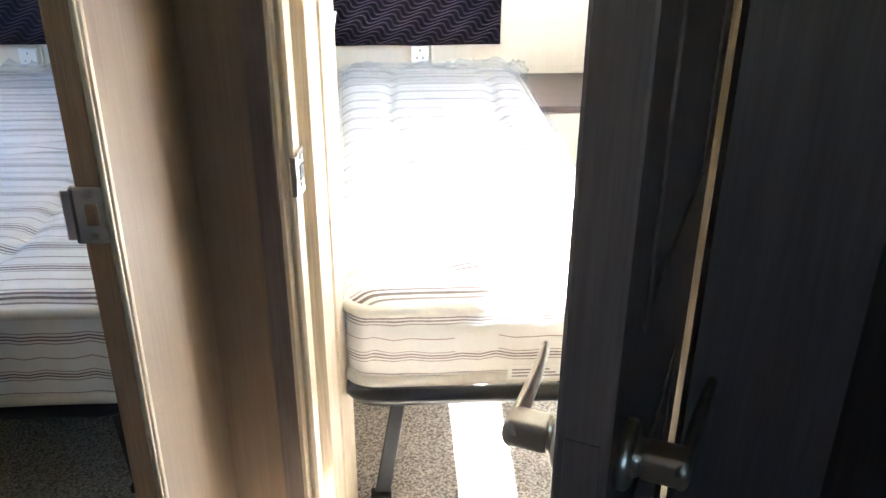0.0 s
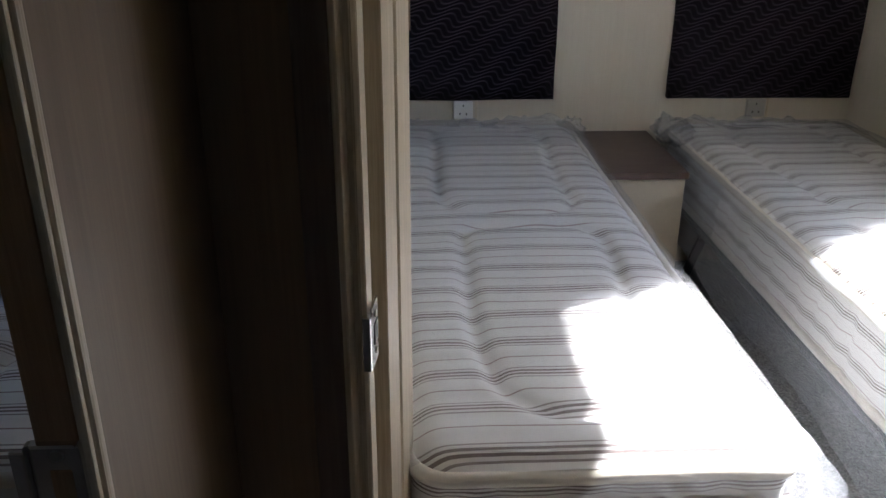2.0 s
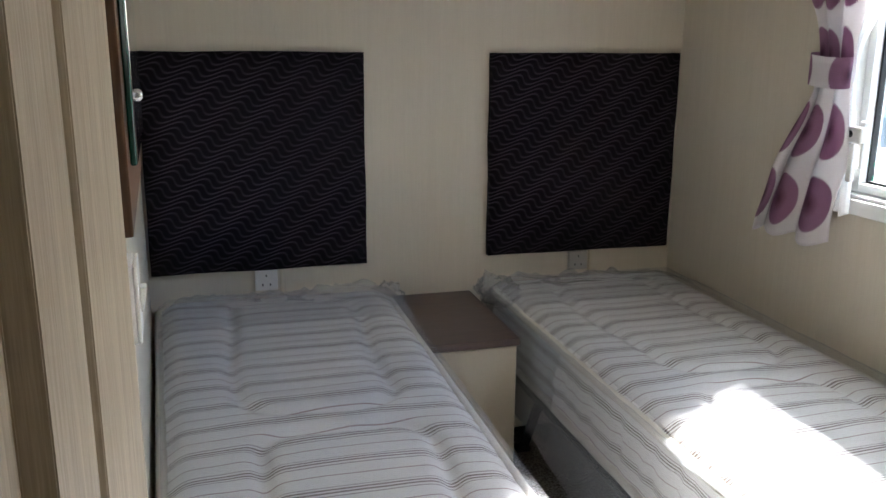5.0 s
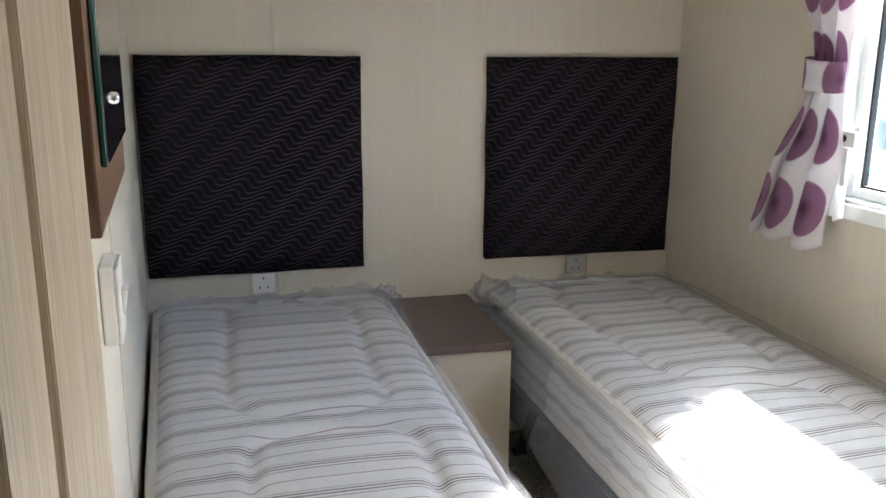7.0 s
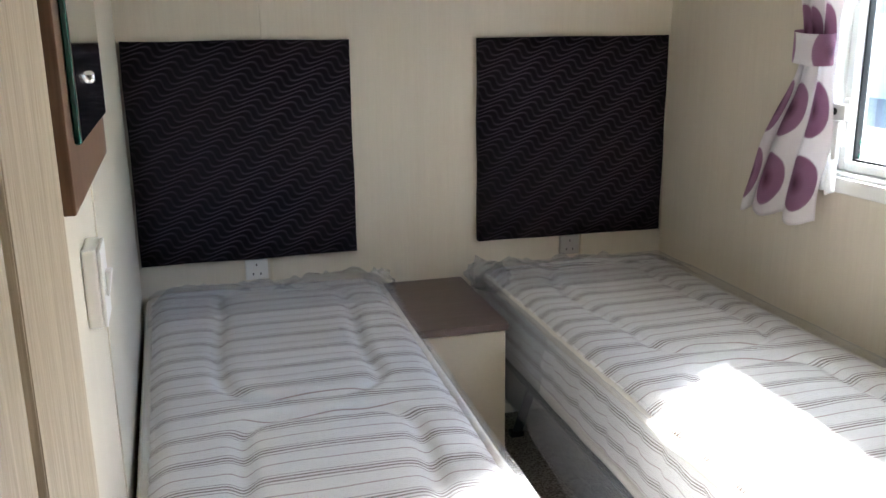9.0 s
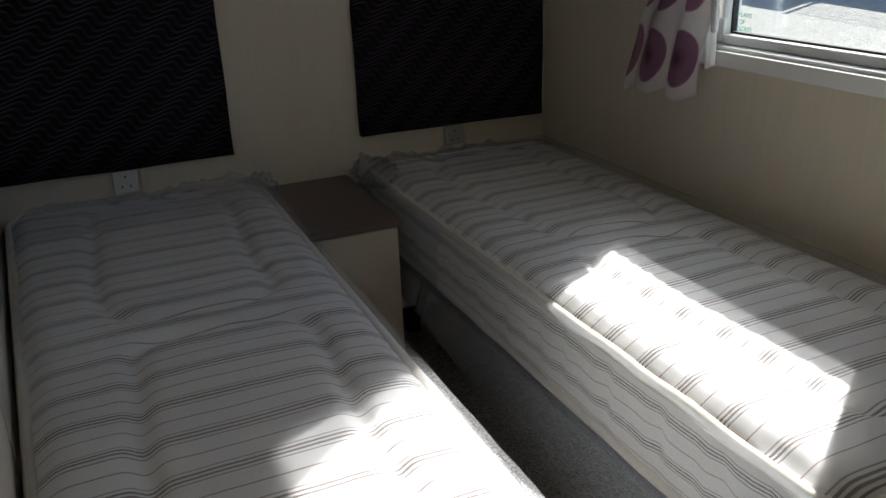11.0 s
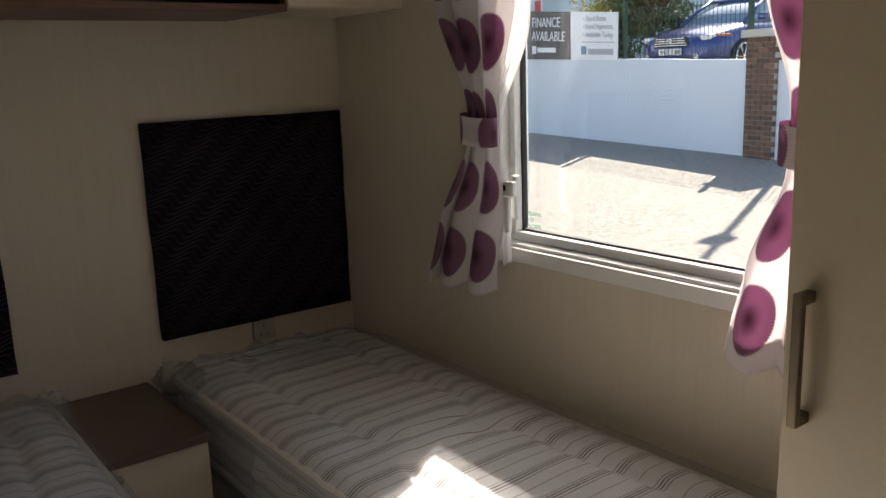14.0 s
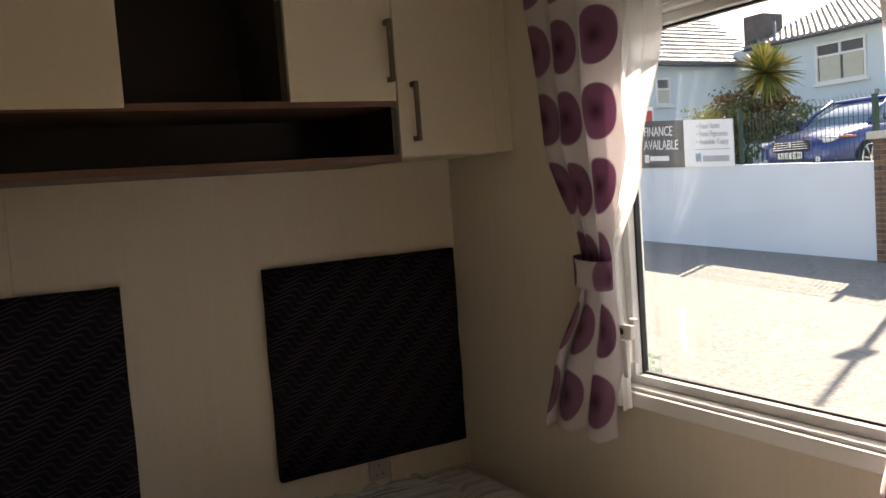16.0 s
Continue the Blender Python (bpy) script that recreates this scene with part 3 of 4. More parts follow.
    part("plinth", box((x0 + 0.012, y0 + 0.026, FLOOR), (x1 - 0.012, y0 + 0.0295, FLOOR + 0.058)), TAUPE, th)


bedside_cabinet()


def bar_handle(parent, x, y, z0, z1, face, mat=None):
    """A squared bar handle on two posts; face is the way that the door looks, 'y' or 'x'."""
    mat = mat or BRONZE
    w, d = 0.012, 0.030
    if face == "y":
        h = part("handle", box((x - w / 2, y - d, z0), (x + w / 2, y - d + 0.010, z1), 0.002), mat, parent, "antique nickel bar handle")
        for zz in (z0, z1 - 0.014):
            part("handle_post", box((x - w / 2, y - d + 0.0095, zz), (x + w / 2, y, zz + 0.014), 0.002), mat, h)
    else:
        h = part("handle", box((x - d, y - w / 2, z0), (x - d + 0.010, y + w / 2, z1), 0.002), mat, parent, "antique nickel bar handle")
        for zz in (z0, z1 - 0.014):
            part("handle_post", box((x - d + 0.0095, y - w / 2, zz), (x, y + w / 2, zz + 0.014), 0.002), mat, h)


# ---- overhead cabinets ----
def overhead_units():
    yf, yb, top = 2.818, 3.19, ROOF - 0.004
    th = thing("wall_cabinet", "cream wall cabinet with an open dark shelf and a cubbyhole", "cabinet", group="overhead cabinets")
    part("bottom_board", box((0.035, yf, 1.602), (1.328, yb, 1.620), 0.002), SHELF_EDGE, th, "brown shelf edge")
    part("mid_board", box((0.035, yf + 0.004, 1.745), (1.328, yb, 1.763), 0.002), SHELF_EDGE, th)
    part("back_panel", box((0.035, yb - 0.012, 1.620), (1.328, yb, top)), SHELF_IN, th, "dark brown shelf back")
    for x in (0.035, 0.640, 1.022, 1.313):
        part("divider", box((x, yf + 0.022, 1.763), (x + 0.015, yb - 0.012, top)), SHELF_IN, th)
    for x in (0.035, 1.313):
        part("shelf_end", box((x, yf + 0.01, 1.620), (x + 0.015, yb - 0.012, 1.745)), SHELF_IN, th)
    for x0, x1, hx in ((0.037, 0.345, 0.325), (0.348, 0.650, 0.368), (1.036, 1.327, 1.308)):
        dr = part("door", box((x0, yf, 1.760 if x0 > 1 else 1.752), (x1, yf + 0.018, top), 0.002), CREAM, th)
        bar_handle(dr, hx, yf, 1.806, 1.966, "y")
    tall = thing("wall_cabinet", "tall cream wall cabinet with an antique handle in the corner", "cabinet", group="overhead cabinets")
    part("body", box((1.332, yf + 0.020, 1.612), (1.662, yb, top), 0.002), CREAM, tall)
    dr = part("door", box((1.331, yf, 1.614), (1.630, yf + 0.018, top), 0.002), CREAM, tall)
    bar_handle(dr, 1.373, yf, 1.652, 1.808, "y")
    part("filler", box((1.633, yf + 0.004, 1.614), (1.688, yf + 0.018, top), 0.001), CREAM, tall)


overhead_units()


def wardrobe():
    x, ya, yb, z0 = 1.180, 0.88, 1.345, 0.872
    th = thing("wall_cupboard", "tall cream cupboard with a bar handle by the bed foot", "cupboard")
    part("body", box((x + 0.019, ya, z0), (RIGHT - 0.004, yb - 0.002, ROOF - 0.004), 0.002), CREAM, th)
    dr = part("door", box((x, ya + 0.004, z0 + 0.002), (x + 0.018, yb, ROOF - 0.006), 0.003), CREAM, th)
    bar_handle(dr, x, yb - 0.030, 1.022, 1.182, "x")
    part("filler", box((1.32, ya, FLOOR), (1.34, yb - 0.03, z0 - 0.001), 0.001), CREAM, th)


wardrobe()


# ---- mirror, switch, sockets on the walls ----
def on_partition(y, z=0.0):
    """The pose of a thing hung on the partition: its own x looks into the room, y runs towards the head wall."""
    return pose(left_x(y), y, z, 0, 0, 3.43)


mir = thing("wall_mirror", "wall mirror with green-edged glass on a brown board", "mirror")
mir.matrix_basis = on_partition(1.475)
part("backboard", box((0.001, 0.0, 1.185), (0.034, 0.44, 1.90), 0.002), JAMB_DARK, mir)
gl = part("glass", box((0.0345, 0.045, 1.240), (0.0405, 0.395, 1.86), 0.0015, seg=1), GREEN_GLASS, mir, "green-edged mirror glass")
part("silvering", box((0.0406, 0.047, 1.242), (0.0410, 0.393, 1.858)), MIRROR, gl)
for yy in (0.20,):
    for zz in (1.305, 1.80):
        part("mirror_screw", moved(tube([(0, 0, 0), (0, 0, 0.005), (0, 0, 0.008)], [0.0065, 0.0065, 0.004], 16), pose(0.0385, yy, zz - 0.012, 0, 90, 0)), CHROME, mir, "chrome mirror screw", True)

sw = thing("light_switch", "white surface-mounted light switch on the partition", "light switch")
sw.matrix_basis = on_partition(1.775)
part("back_box", box((0.0008, 0.0, 0.985), (0.018, 0.078, 1.085), 0.003), WHITE_PLASTIC, sw)
fp = part("face_plate", box((0.0182, 0.001, 0.986), (0.023, 0.077, 1.084), 0.002), WHITE_PLASTIC, sw)
rk = box((0.0232, 0.027, 1.018), (0.029, 0.051, 1.050), 0.002)
for v in rk.verts:
    if v.co.x > 0.026:
        v.co.x += (v.co.z - 1.034) * 0.18
part("rocker", rk, WHITE_PLASTIC, fp)

for x0, mat, label in ((0.318, WHITE_PLASTIC, "white wall socket below the headboard"), (1.322, GREY_PLASTIC, "grey wall socket below the window-side headboard"), (-1.12, WHITE_PLASTIC, "white wall socket in the side bedroom")):
    so = thing("wall_socket", label, "socket", group="wall sockets")
    pl = part("face_plate", box((x0, HEAD - 0.018, 0.634), (x0 + 0.066, HEAD - 0.0045, 0.696), 0.004), mat, so)
    part("conduit", box((x0 + 0.073, HEAD - 0.012, 0.45), (x0 + 0.082, HEAD - 0.0045, 0.71), 0.002), CREAM, so)
    for dx, dz in ((0.033, 0.680), (0.022, 0.652), (0.044, 0.652)):
        part("socket_slot", box((x0 + dx - 0.002, HEAD - 0.0186, dz - 0.0035), (x0 + dx + 0.002, HEAD - 0.0182, dz + 0.0035)), BLACK_PLASTIC, pl)


# ---- plastic film on the mattresses ----
def skirt(th, side_x, out, ya, yb, ztop, low, seed, mat, gap=0.0):
    """A loose sheet of film hanging from the upper edge of a mattress; low gives its lower edge along the bed."""
    def f(u, v):
        y = ya + u * (yb - ya)
        z = ztop + (low(y) - ztop) * v
        n = noise.noise(Vector((y * 5 + seed, v * 2.2, seed)))
        m = noise.noise(Vector((y * 17 + seed, v * 6, seed + 4)))
        return (side_x + out * (0.008 + gap + 0.014 * min(1.0, v * 4) + 0.012 * v * v + 0.010 * n * v + 0.004 * m), y, z + 0.012 * n * v)

    part("side_sheet", grid(110, 18, f), mat, th)


def cover(th, xl, xr, ya, yb, z, seed):
    """The film stretched over the top of a mattress, wrinkled and slack."""
    def f(u, v):
        y = ya + v * (yb - ya)
        x = xl(y) + u * (xr(y) - xl(y))
        n = noise.noise(Vector((x * 4 + seed, y * 2.5, seed)))
        m = abs(noise.noise(Vector((x * 13 + seed, y * 7, seed + 2))))
        e = min(u, 1 - u) * (xr(y) - xl(y))
        return (x, y, z + 0.005 * n + 0.007 * m - 0.020 * groove(e, 0.018))

    part("top_sheet", grid(70, 150, f), FILM_TOP, th)


def bunch(th, x0, x1, y0, y1, z0, seed):
    """The slack, rumpled end of the film over the head of a mattress."""
    def f(u, v):
        x, y = x0 + u * (x1 - x0), y0 + v * (y1 - y0)
        big = noise.noise(Vector((x * 7 + seed, y * 5, seed)))
        fold = abs(noise.noise(Vector((x * 15 + seed, y * 11, seed)))) + 0.5 * abs(noise.noise(Vector((x * 34, y * 29, seed))))
        e = min(1.0, 7 * u, 7 * (1 - u)) * min(1.0, 3.0 * v)
        lift = 0.012 + 0.022 * big + 0.034 * fold
        drop = 0.055 * groove(1 - v, 0.16)
        return (x + 0.012 * noise.noise(Vector((y * 20, x * 9, seed))), y, z0 + max(lift, 0.004) * e - drop - 0.018 * groove(min(u, 1 - u), 0.05))

    part("head_end", grid(110, 40, f), FILM_TOP, th)


def ear(th, centre, size, seed):
    """A crumpled pocket of slack film at the corner of a mattress."""
    c = Vector(centre)

    def f(u, v):
        a, b = u * math.tau, (v - 0.5) * math.pi
        d = Vector((math.cos(a) * math.cos(b), math.sin(a) * math.cos(b), math.sin(b)))
        r = 0.72 + 0.34 * noise.noise(d * 2.1 + Vector((seed, 0, 0))) + 0.30 * abs(noise.noise(d * 5.5 + Vector((0, seed, 0))))
        return c + Vector((d.x * size[0], d.y * size[1], d.z * size[2])) * r

    part("corner_pocket", grid(44, 26, f), FILM_TOP, th)


def foot_sheet(th, x0, x1, y, z0, z1, seed):
    """Film pulled tight over the foot of a mattress, creased towards its corner."""
    def f(u, v):
        x, z = x0 + u * (x1 - x0), z0 + v * (z1 - z0)
        c = abs(noise.noise(Vector((x * 26 + z * 14, z * 9, seed)))) * (0.25 + 0.9 * groove(u - 0.12, 0.16))
        return (x, y - 0.014 * c + 0.006 * groove(u, 0.06), z)

    part("foot_sheet", grid(90, 30, f), FILM_GLINT, th)


def flap(th, corners, seed):
    a, b, c, d = [Vector(p) for p in corners]

    def f(u, v):
        p = a.lerp(b, u).lerp(d.lerp(c, u), v)
        n = noise.noise(Vector((u * 4 + seed, v * 4, seed)))
        return p + Vector((0.012 * n, 0.015 * n, 0.02 * n * v))

    part("loose_corner", grid(30, 24, f), FILM, th)


wrap = thing("plastic_wrap", "wrinkled clear plastic wrap over the partition-side mattress", "plastic wrap", group="plastic wraps")
cover(wrap, lambda y: left_x(y) + 0.020, lambda y: 0.722, 1.352, 3.12, 0.645, 2.0)
skirt(wrap, 0.716, 1, 1.36, 3.16, 0.606, lambda y: 0.40 - 0.10 * groove(y - 1.52, 0.18) - 0.03 * math.sin(y * 9), 7.0, FILM_TOP)
bunch(wrap, 0.06, 0.735, 2.86, 3.180, 0.638, 2.0)
ear(wrap, (0.700, 3.09, 0.615), (0.055, 0.085, 0.050), 3.0)
foot_sheet(wrap, 0.150, 0.715, 1.340, 0.438, 0.612, 6.0)
flap(wrap, ((0.724, 1.66, 0.60), (0.718, 1.350, 0.602), (0.800, 1.385, 0.345), (0.895, 1.50, 0.425)), 3.0)
flap(wrap, ((0.718, 1.350, 0.590), (0.690, 1.342, 0.560), (0.700, 1.350, 0.395), (0.802, 1.384, 0.350)), 5.0)
wrap = thing("plastic_wrap", "wrinkled clear plastic wrap over the window-side mattress", "plastic wrap", group="plastic wraps")
cover(wrap, lambda y: 1.044, lambda y: 1.672, 1.365, 3.12, 0.640, 6.0)
skirt(wrap, 1.050, -1, 1.40, 3.16, 0.606, lambda y: 0.30 + 0.02 * math.sin(y * 7), 1.0, FILM_HAZE)
skirt(wrap, 1.052, -1, 1.40, 3.13, 0.412, lambda y: 0.27 + 0.05 * groove(y - 2.75, 0.3) - 0.07 * groove(y - 1.6, 0.3) + 0.012 * math.sin(y * 5), 11.0, FILM_HAZE, 0.012)
skirt(wrap, 1.050, -1, 2.55, 3.16, 0.600, lambda y: 0.36 - 0.06 * groove(y - 2.9, 0.15), 15.0, FILM, 0.016)
bunch(wrap, 1.02, 1.668, 2.86, 3.180, 0.633, 5.0)
ear(wrap, (1.030, 3.06, 0.622), (0.072, 0.115, 0.055), 7.0)
wrap = thing("plastic_wrap", "wrinkled clear plastic wrap over the wide mattress", "plastic wrap", group="plastic wraps")
cover(wrap, lambda y: -1.63, lambda y: -0.23, 1.62, 3.12, 0.635, 9.0)
bunch(wrap, -1.6, -0.26, 2.86, 3.18, 0.630, 8.0)

# maker's label and tape on the foot of the mattress
lb = thing("mattress_label", "printed white care label sewn on the mattress foot", "label")
part("cloth", box((0.452, 1.3425, 0.452), (0.572, 1.3435, 0.480)), LABEL, lb)
for k in range(3):
    part("print_line", box((0.460, 1.3418, 0.458 + 0.007 * k), (0.555 - 0.012 * k, 1.3424, 0.4605 + 0.007 * k)), INK, lb)
tp = thing("mattress_tape", "white sticker on the foot of the mattress", "label")
part("sticker", box((0.352, 1.3405, 0.518), (0.432, 1.3418, 0.558)), LABEL, tp)


# ---- window ----
def window():
    y0, y1, z0, z1 = WIN
    th = thing("window_1", "white plastic-framed window with one opening sash", "window", kind="structure")
    for bm in frame_bars(y0 - 0.032, y1 + 0.032, z0 - 0.032, z1 + 0.032, RIGHT - 0.014, RIGHT - 0.0005, 0.036):
        part("trim", bm, UPVC, th)
    for bm in frame_bars(y0 + 0.001, y1 - 0.001, z0 + 0.001, z1 - 0.001, RIGHT + 0.0005, RIGHT + 0.098, 0.012):
        part("window_frame", bm, UPVC, th)
    for bm in frame_bars(y0 + 0.014, y1 - 0.014, z0 + 0.014, z1 - 0.014, RIGHT + 0.028, RIGHT + 0.075, 0.022):
        part("sash", bm, UPVC, th)
    for bm in frame_bars(y0 + 0.0363, y1 - 0.0363, z0 + 0.0363, z1 - 0.0363, RIGHT + 0.048, RIGHT + 0.066, 0.005):
        part("gasket", bm, GASKET, th, "black rubber seal")
    pane = part("pane", box((RIGHT + 0.055, y0 + 0.040, z0 + 0.040), (RIGHT + 0.059, y1 - 0.040, z1 - 0.040)), GLASS, th)
    pane.visible_shadow = False
    hd = part("casement_handle", box((RIGHT - 0.036, 2.330, 1.075), (RIGHT - 0.017, 2.350, 1.185), 0.006), UPVC, th, "white casement handle with a black button")
    part("handle_boss", box((RIGHT - 0.052, 2.322, 1.135), (RIGHT - 0.0362, 2.368, 1.172), 0.006), UPVC, hd)
    part("handle_arm", box((RIGHT - 0.056, 2.336, 1.045), (RIGHT - 0.044, 2.352, 1.134), 0.004), UPVC, hd)
    part("button", moved(tube([(0, 0, 0), (0, 0, 0.004)], 0.0085, 14), pose(RIGHT - 0.052, 2.356, 1.155, 0, -90, 0)), BLACK_PLASTIC, hd, "black lock button", True)
    return th


win = window()


def words(name, text, size, material, parent, m, align="LEFT", depth=0.0):
    cu = bpy.data.curves.new(name, "FONT")
    cu.body, cu.size, cu.align_x, cu.extrude = text, size, align, depth
    cu.materials.append(material)
    ob = new(name, cu)
    ob.parent = parent
    ob.matrix_basis = m
    return ob


GREEN_INK = surface("green_ink", (0.03, 0.42, 0.22), 0.6, vary=0.05, bump=0.0)
words("safety_sticker", "MEANS\n  OF\nESCAPE", 0.016, GREEN_INK, win, pose(RIGHT + 0.0535, 2.388, 1.070, 90, 0, -90))


# ---- curtains ----
def piecewise(points, smooth=True):
    def f(z):
        for (za, a), (zb, b) in zip(points, points[1:]):
            if z <= zb:
                t = max(0.0, (z - za) / (zb - za))
                t = t * t * (3 - 2 * t) if smooth else t
                return a + (b - a) * t
        return points[-1][1]
    return f


def curtain(label, centre, width, inward):
    """A dotted curtain gathered by a tie-back; centre and width follow its height, inward is -1 or +1 towards the glass."""
    th = thing("curtain", label, "curtain", group="dotted curtains")
    z0, z1, zt = 0.885, 2.06, 1.300
    upper = piecewise(((0.0, 0.0), (1 / 3, 0.46), (2 / 3, 0.75), (1.0, 1.0)), False)
    lower = piecewise(((0.0, 0.0), (1 / 3, 0.47), (2 / 3, 0.95), (1.0, 1.0)), False)

    def shape(v):
        z = z0 + v * (z1 - z0)
        return z, centre(z), width(z)

    def f(u, v):
        z, c, w = shape(v)
        fold = 0.014 + 0.014 * min(1.0, abs(z - zt) / 0.25)
        ph = math.tau * (3 * u - 0.5) + 0.30 * math.sin(z * 6 + u * 3)
        spread = lower if z < zt else upper
        g = spread(u) if inward < 0 else 1 - spread(1 - u)
        x = RIGHT - 0.062 - fold * (0.5 + 0.5 * math.cos(ph)) - 0.006 * noise.noise(Vector((u * 9, z * 9, 1.0)))
        y = c + (g - 0.5) * w + 0.22 * w / 6.0 * math.sin(ph)
        hem = 0.010 * math.cos(ph) * max(0.0, 1 - v * 8)
        return (x, y, z - hem)

    sheet = grid(120, 110, f, lambda u, v: (3 * 0.150 * u + 0.30, v * (z1 - z0) + 0.1615))
    bmesh.ops.solidify(sheet, geom=sheet.faces[:], thickness=0.0012)
    part("cloth", sheet, DOTS, th)

    def band(u, v):
        a = u * math.tau
        w = width(zt)
        return (RIGHT - 0.083 + 0.030 * math.cos(a), centre(zt) + (w / 2 + 0.006) * math.sin(a), zt - 0.038 + 0.070 * v + 0.006 * math.sin(a + 0.6))

    tie = grid(40, 4, band, lambda u, v: (u * 0.30, 0.049 + v * 0.075))
    bmesh.ops.solidify(tie, geom=tie.faces[:], thickness=0.0015)
    part("tie_back", tie, DOTS, th, "dotted cloth tie-back")
    return th


curtain("white curtain with plum dots tied back beside the window", piecewise(((0.85, 2.503), (1.30, 2.408), (1.75, 2.445), (2.06, 2.455))), piecewise(((0.85, 0.265), (1.06, 0.220), (1.26, 0.110), (1.34, 0.110), (1.62, 0.290), (2.06, 0.38))), -1)
curtain("white curtain with plum dots tied back beside the cupboard", piecewise(((0.85, 1.610), (1.30, 1.560), (1.75, 1.560), (2.06, 1.555))), piecewise(((0.85, 0.235), (1.06, 0.200), (1.26, 0.100), (1.34, 0.100), (1.62, 0.235), (2.06, 0.30))), 1)


def net_curtain(label, edge, back, lowz):
    """A sheer net gathered behind a curtain; edge gives how far it reaches over the glass at a height."""
    th = thing("net_curtain", label, "net curtain", group="net curtains")

    def f(u, v):
        z = lowz + v * (2.05 - lowz)
        e = edge(z)
        ph = u * math.tau * 5
        return (RIGHT - 0.042 - 0.010 * math.cos(ph), back + u * (e - back) + 0.004 * math.sin(ph), z + 0.006 * math.sin(u * 14) * (1 - v))

    part("net", grid(80, 50, f), NET, th)


net_curtain("sheer white net gathered behind the curtain", piecewise(((0.94, 2.345), (1.10, 2.350), (1.30, 2.375), (1.55, 2.262), (1.85, 2.170), (2.05, 2.150))), 2.44, 0.965)
part("rod", tube([(RIGHT - 0.055, 1.40, 2.068), (RIGHT - 0.055, 2.66, 2.068)], 0.007, 10), UPVC, thing("curtain_rail", "white curtain rail above the window", "curtain rail"), "", True)


# ---- outside ----
def rough_wall(name, col, vary=0.05):
    return surface(name, col, 0.85, vary=vary, scale=1.2, grain=60.0, bump=0.3)


def yard_material():
    w = Net("worn_asphalt")
    co = w.coords()
    a = w.noise(co, 34.0, 4.0, 0.75, (1.0, 0.45, 1.0))
    b = w.noise(co, 0.7, 4.0, 0.6)
    c = w.mix(w.n("ShaderNodeMapRange", i0=a, i1=0.36, i2=0.60).outputs[0], rgb(0.11, 0.103, 0.088), rgb(0.36, 0.345, 0.305))
    c = w.mix(w.math("MULTIPLY", b, 0.5), c, rgb(0.27, 0.26, 0.23))
    w.set(Base_Color=c, Roughness=0.9)
    w.bump(a, 0.6, 0.01)
    return w.m


YARD = yard_material()
# white render; the blue cast of sky-lit shade is put into its colour
SHADE_TINTED_RENDER = surface("shade_tinted_render", (0.70, 0.755, 0.82), 0.85, vary=0.05, scale=1.2, grain=25.0, bump=0.02)
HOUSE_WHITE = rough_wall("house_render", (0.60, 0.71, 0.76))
MORTAR = rough_wall("mortar", (0.46, 0.44, 0.40))
CAPSTONE = rough_wall("capstone", (0.55, 0.52, 0.47))
SIGN_DARK = surface("sign_charcoal", (0.045, 0.045, 0.048), 0.5, vary=0.1)
SIGN_WHITE = surface("sign_white", (0.86, 0.87, 0.88), 0.5, vary=0.02)
SIGN_GREY = surface("sign_grey_ink", (0.42, 0.42, 0.46), 0.6)
GREEN_STEEL = surface("green_steel", (0.012, 0.05, 0.035), 0.45)
GREY_STEEL = surface("grey_steel", (0.28, 0.30, 0.31), 0.4, 0.6)
CAR_BLUE = surface("blue_car_paint", (0.012, 0.035, 0.20), 0.3, 0.3, 0.05, 3.0, 200.0, 0.0, coat=1.0)
# the blue base colour stands for sky reflected in the windscreen
CAR_GLASS = surface("car_glass", (0.16, 0.24, 0.32), 0.08, 0.0, 0.05, bump=0.0, coat=1.0)
TYRE = surface("tyre_rubber", (0.015, 0.015, 0.016), 0.8)
LAMP_GLASS = surface("headlight_glass", (0.62, 0.64, 0.68), 0.15, 0.4, coat=1.0)
AMBER = surface("amber_lens", (0.75, 0.20, 0.03), 0.25, coat=0.6)
PLATE = surface("number_plate", (0.80, 0.80, 0.76), 0.45, vary=0.03)
ROOF_TILE = surface("roof_tile", (0.22, 0.22, 0.23), 0.45, vary=0.2, scale=3.0)
DARK_SLATE = surface("dark_slate", (0.05, 0.055, 0.065), 0.6, vary=0.2)
CHIMNEY = surface("chimney_brick", (0.14, 0.12, 0.11), 0.85, vary=0.3, scale=5.0)
ROOM_DARK = surface("dark_room", (0.10, 0.11, 0.11), 0.6)
BLIND = surface("window_blind", (0.56, 0.56, 0.46), 0.6)
PALM_LEAF = surface("palm_leaf", (0.16, 0.20, 0.055), 0.45, vary=0.35, scale=2.0)
PALM_DRY = surface("palm_leaf_dry", (0.46, 0.36, 0.09), 0.6, vary=0.3, scale=2.0)
BARK = surface("palm_bark", (0.13, 0.10, 0.07), 0.9, vary=0.3, scale=12.0, bump=0.6)
LEAF_GREEN = surface("shrub_leaf", (0.085, 0.11, 0.04), 0.8, vary=0.4, scale=3.0)
LEAF_BROWN = surface("shrub_leaf_brown", (0.17, 0.125, 0.06), 0.8, vary=0.35, scale=3.0)
LEAF_YELLOW = surface("shrub_leaf_yellow", (0.34, 0.32, 0.07), 0.7, vary=0.3, scale=3.0)


def brick_material():
    w = Net("mixed_brick")
    rnd = w.n("ShaderNodeObjectInfo").outputs["Random"]
    n = w.noise(w.coords(), 30.0, 3.0)
    c = w.mix(rnd, rgb(0.10, 0.058, 0.042), rgb(0.24, 0.135, 0.09))
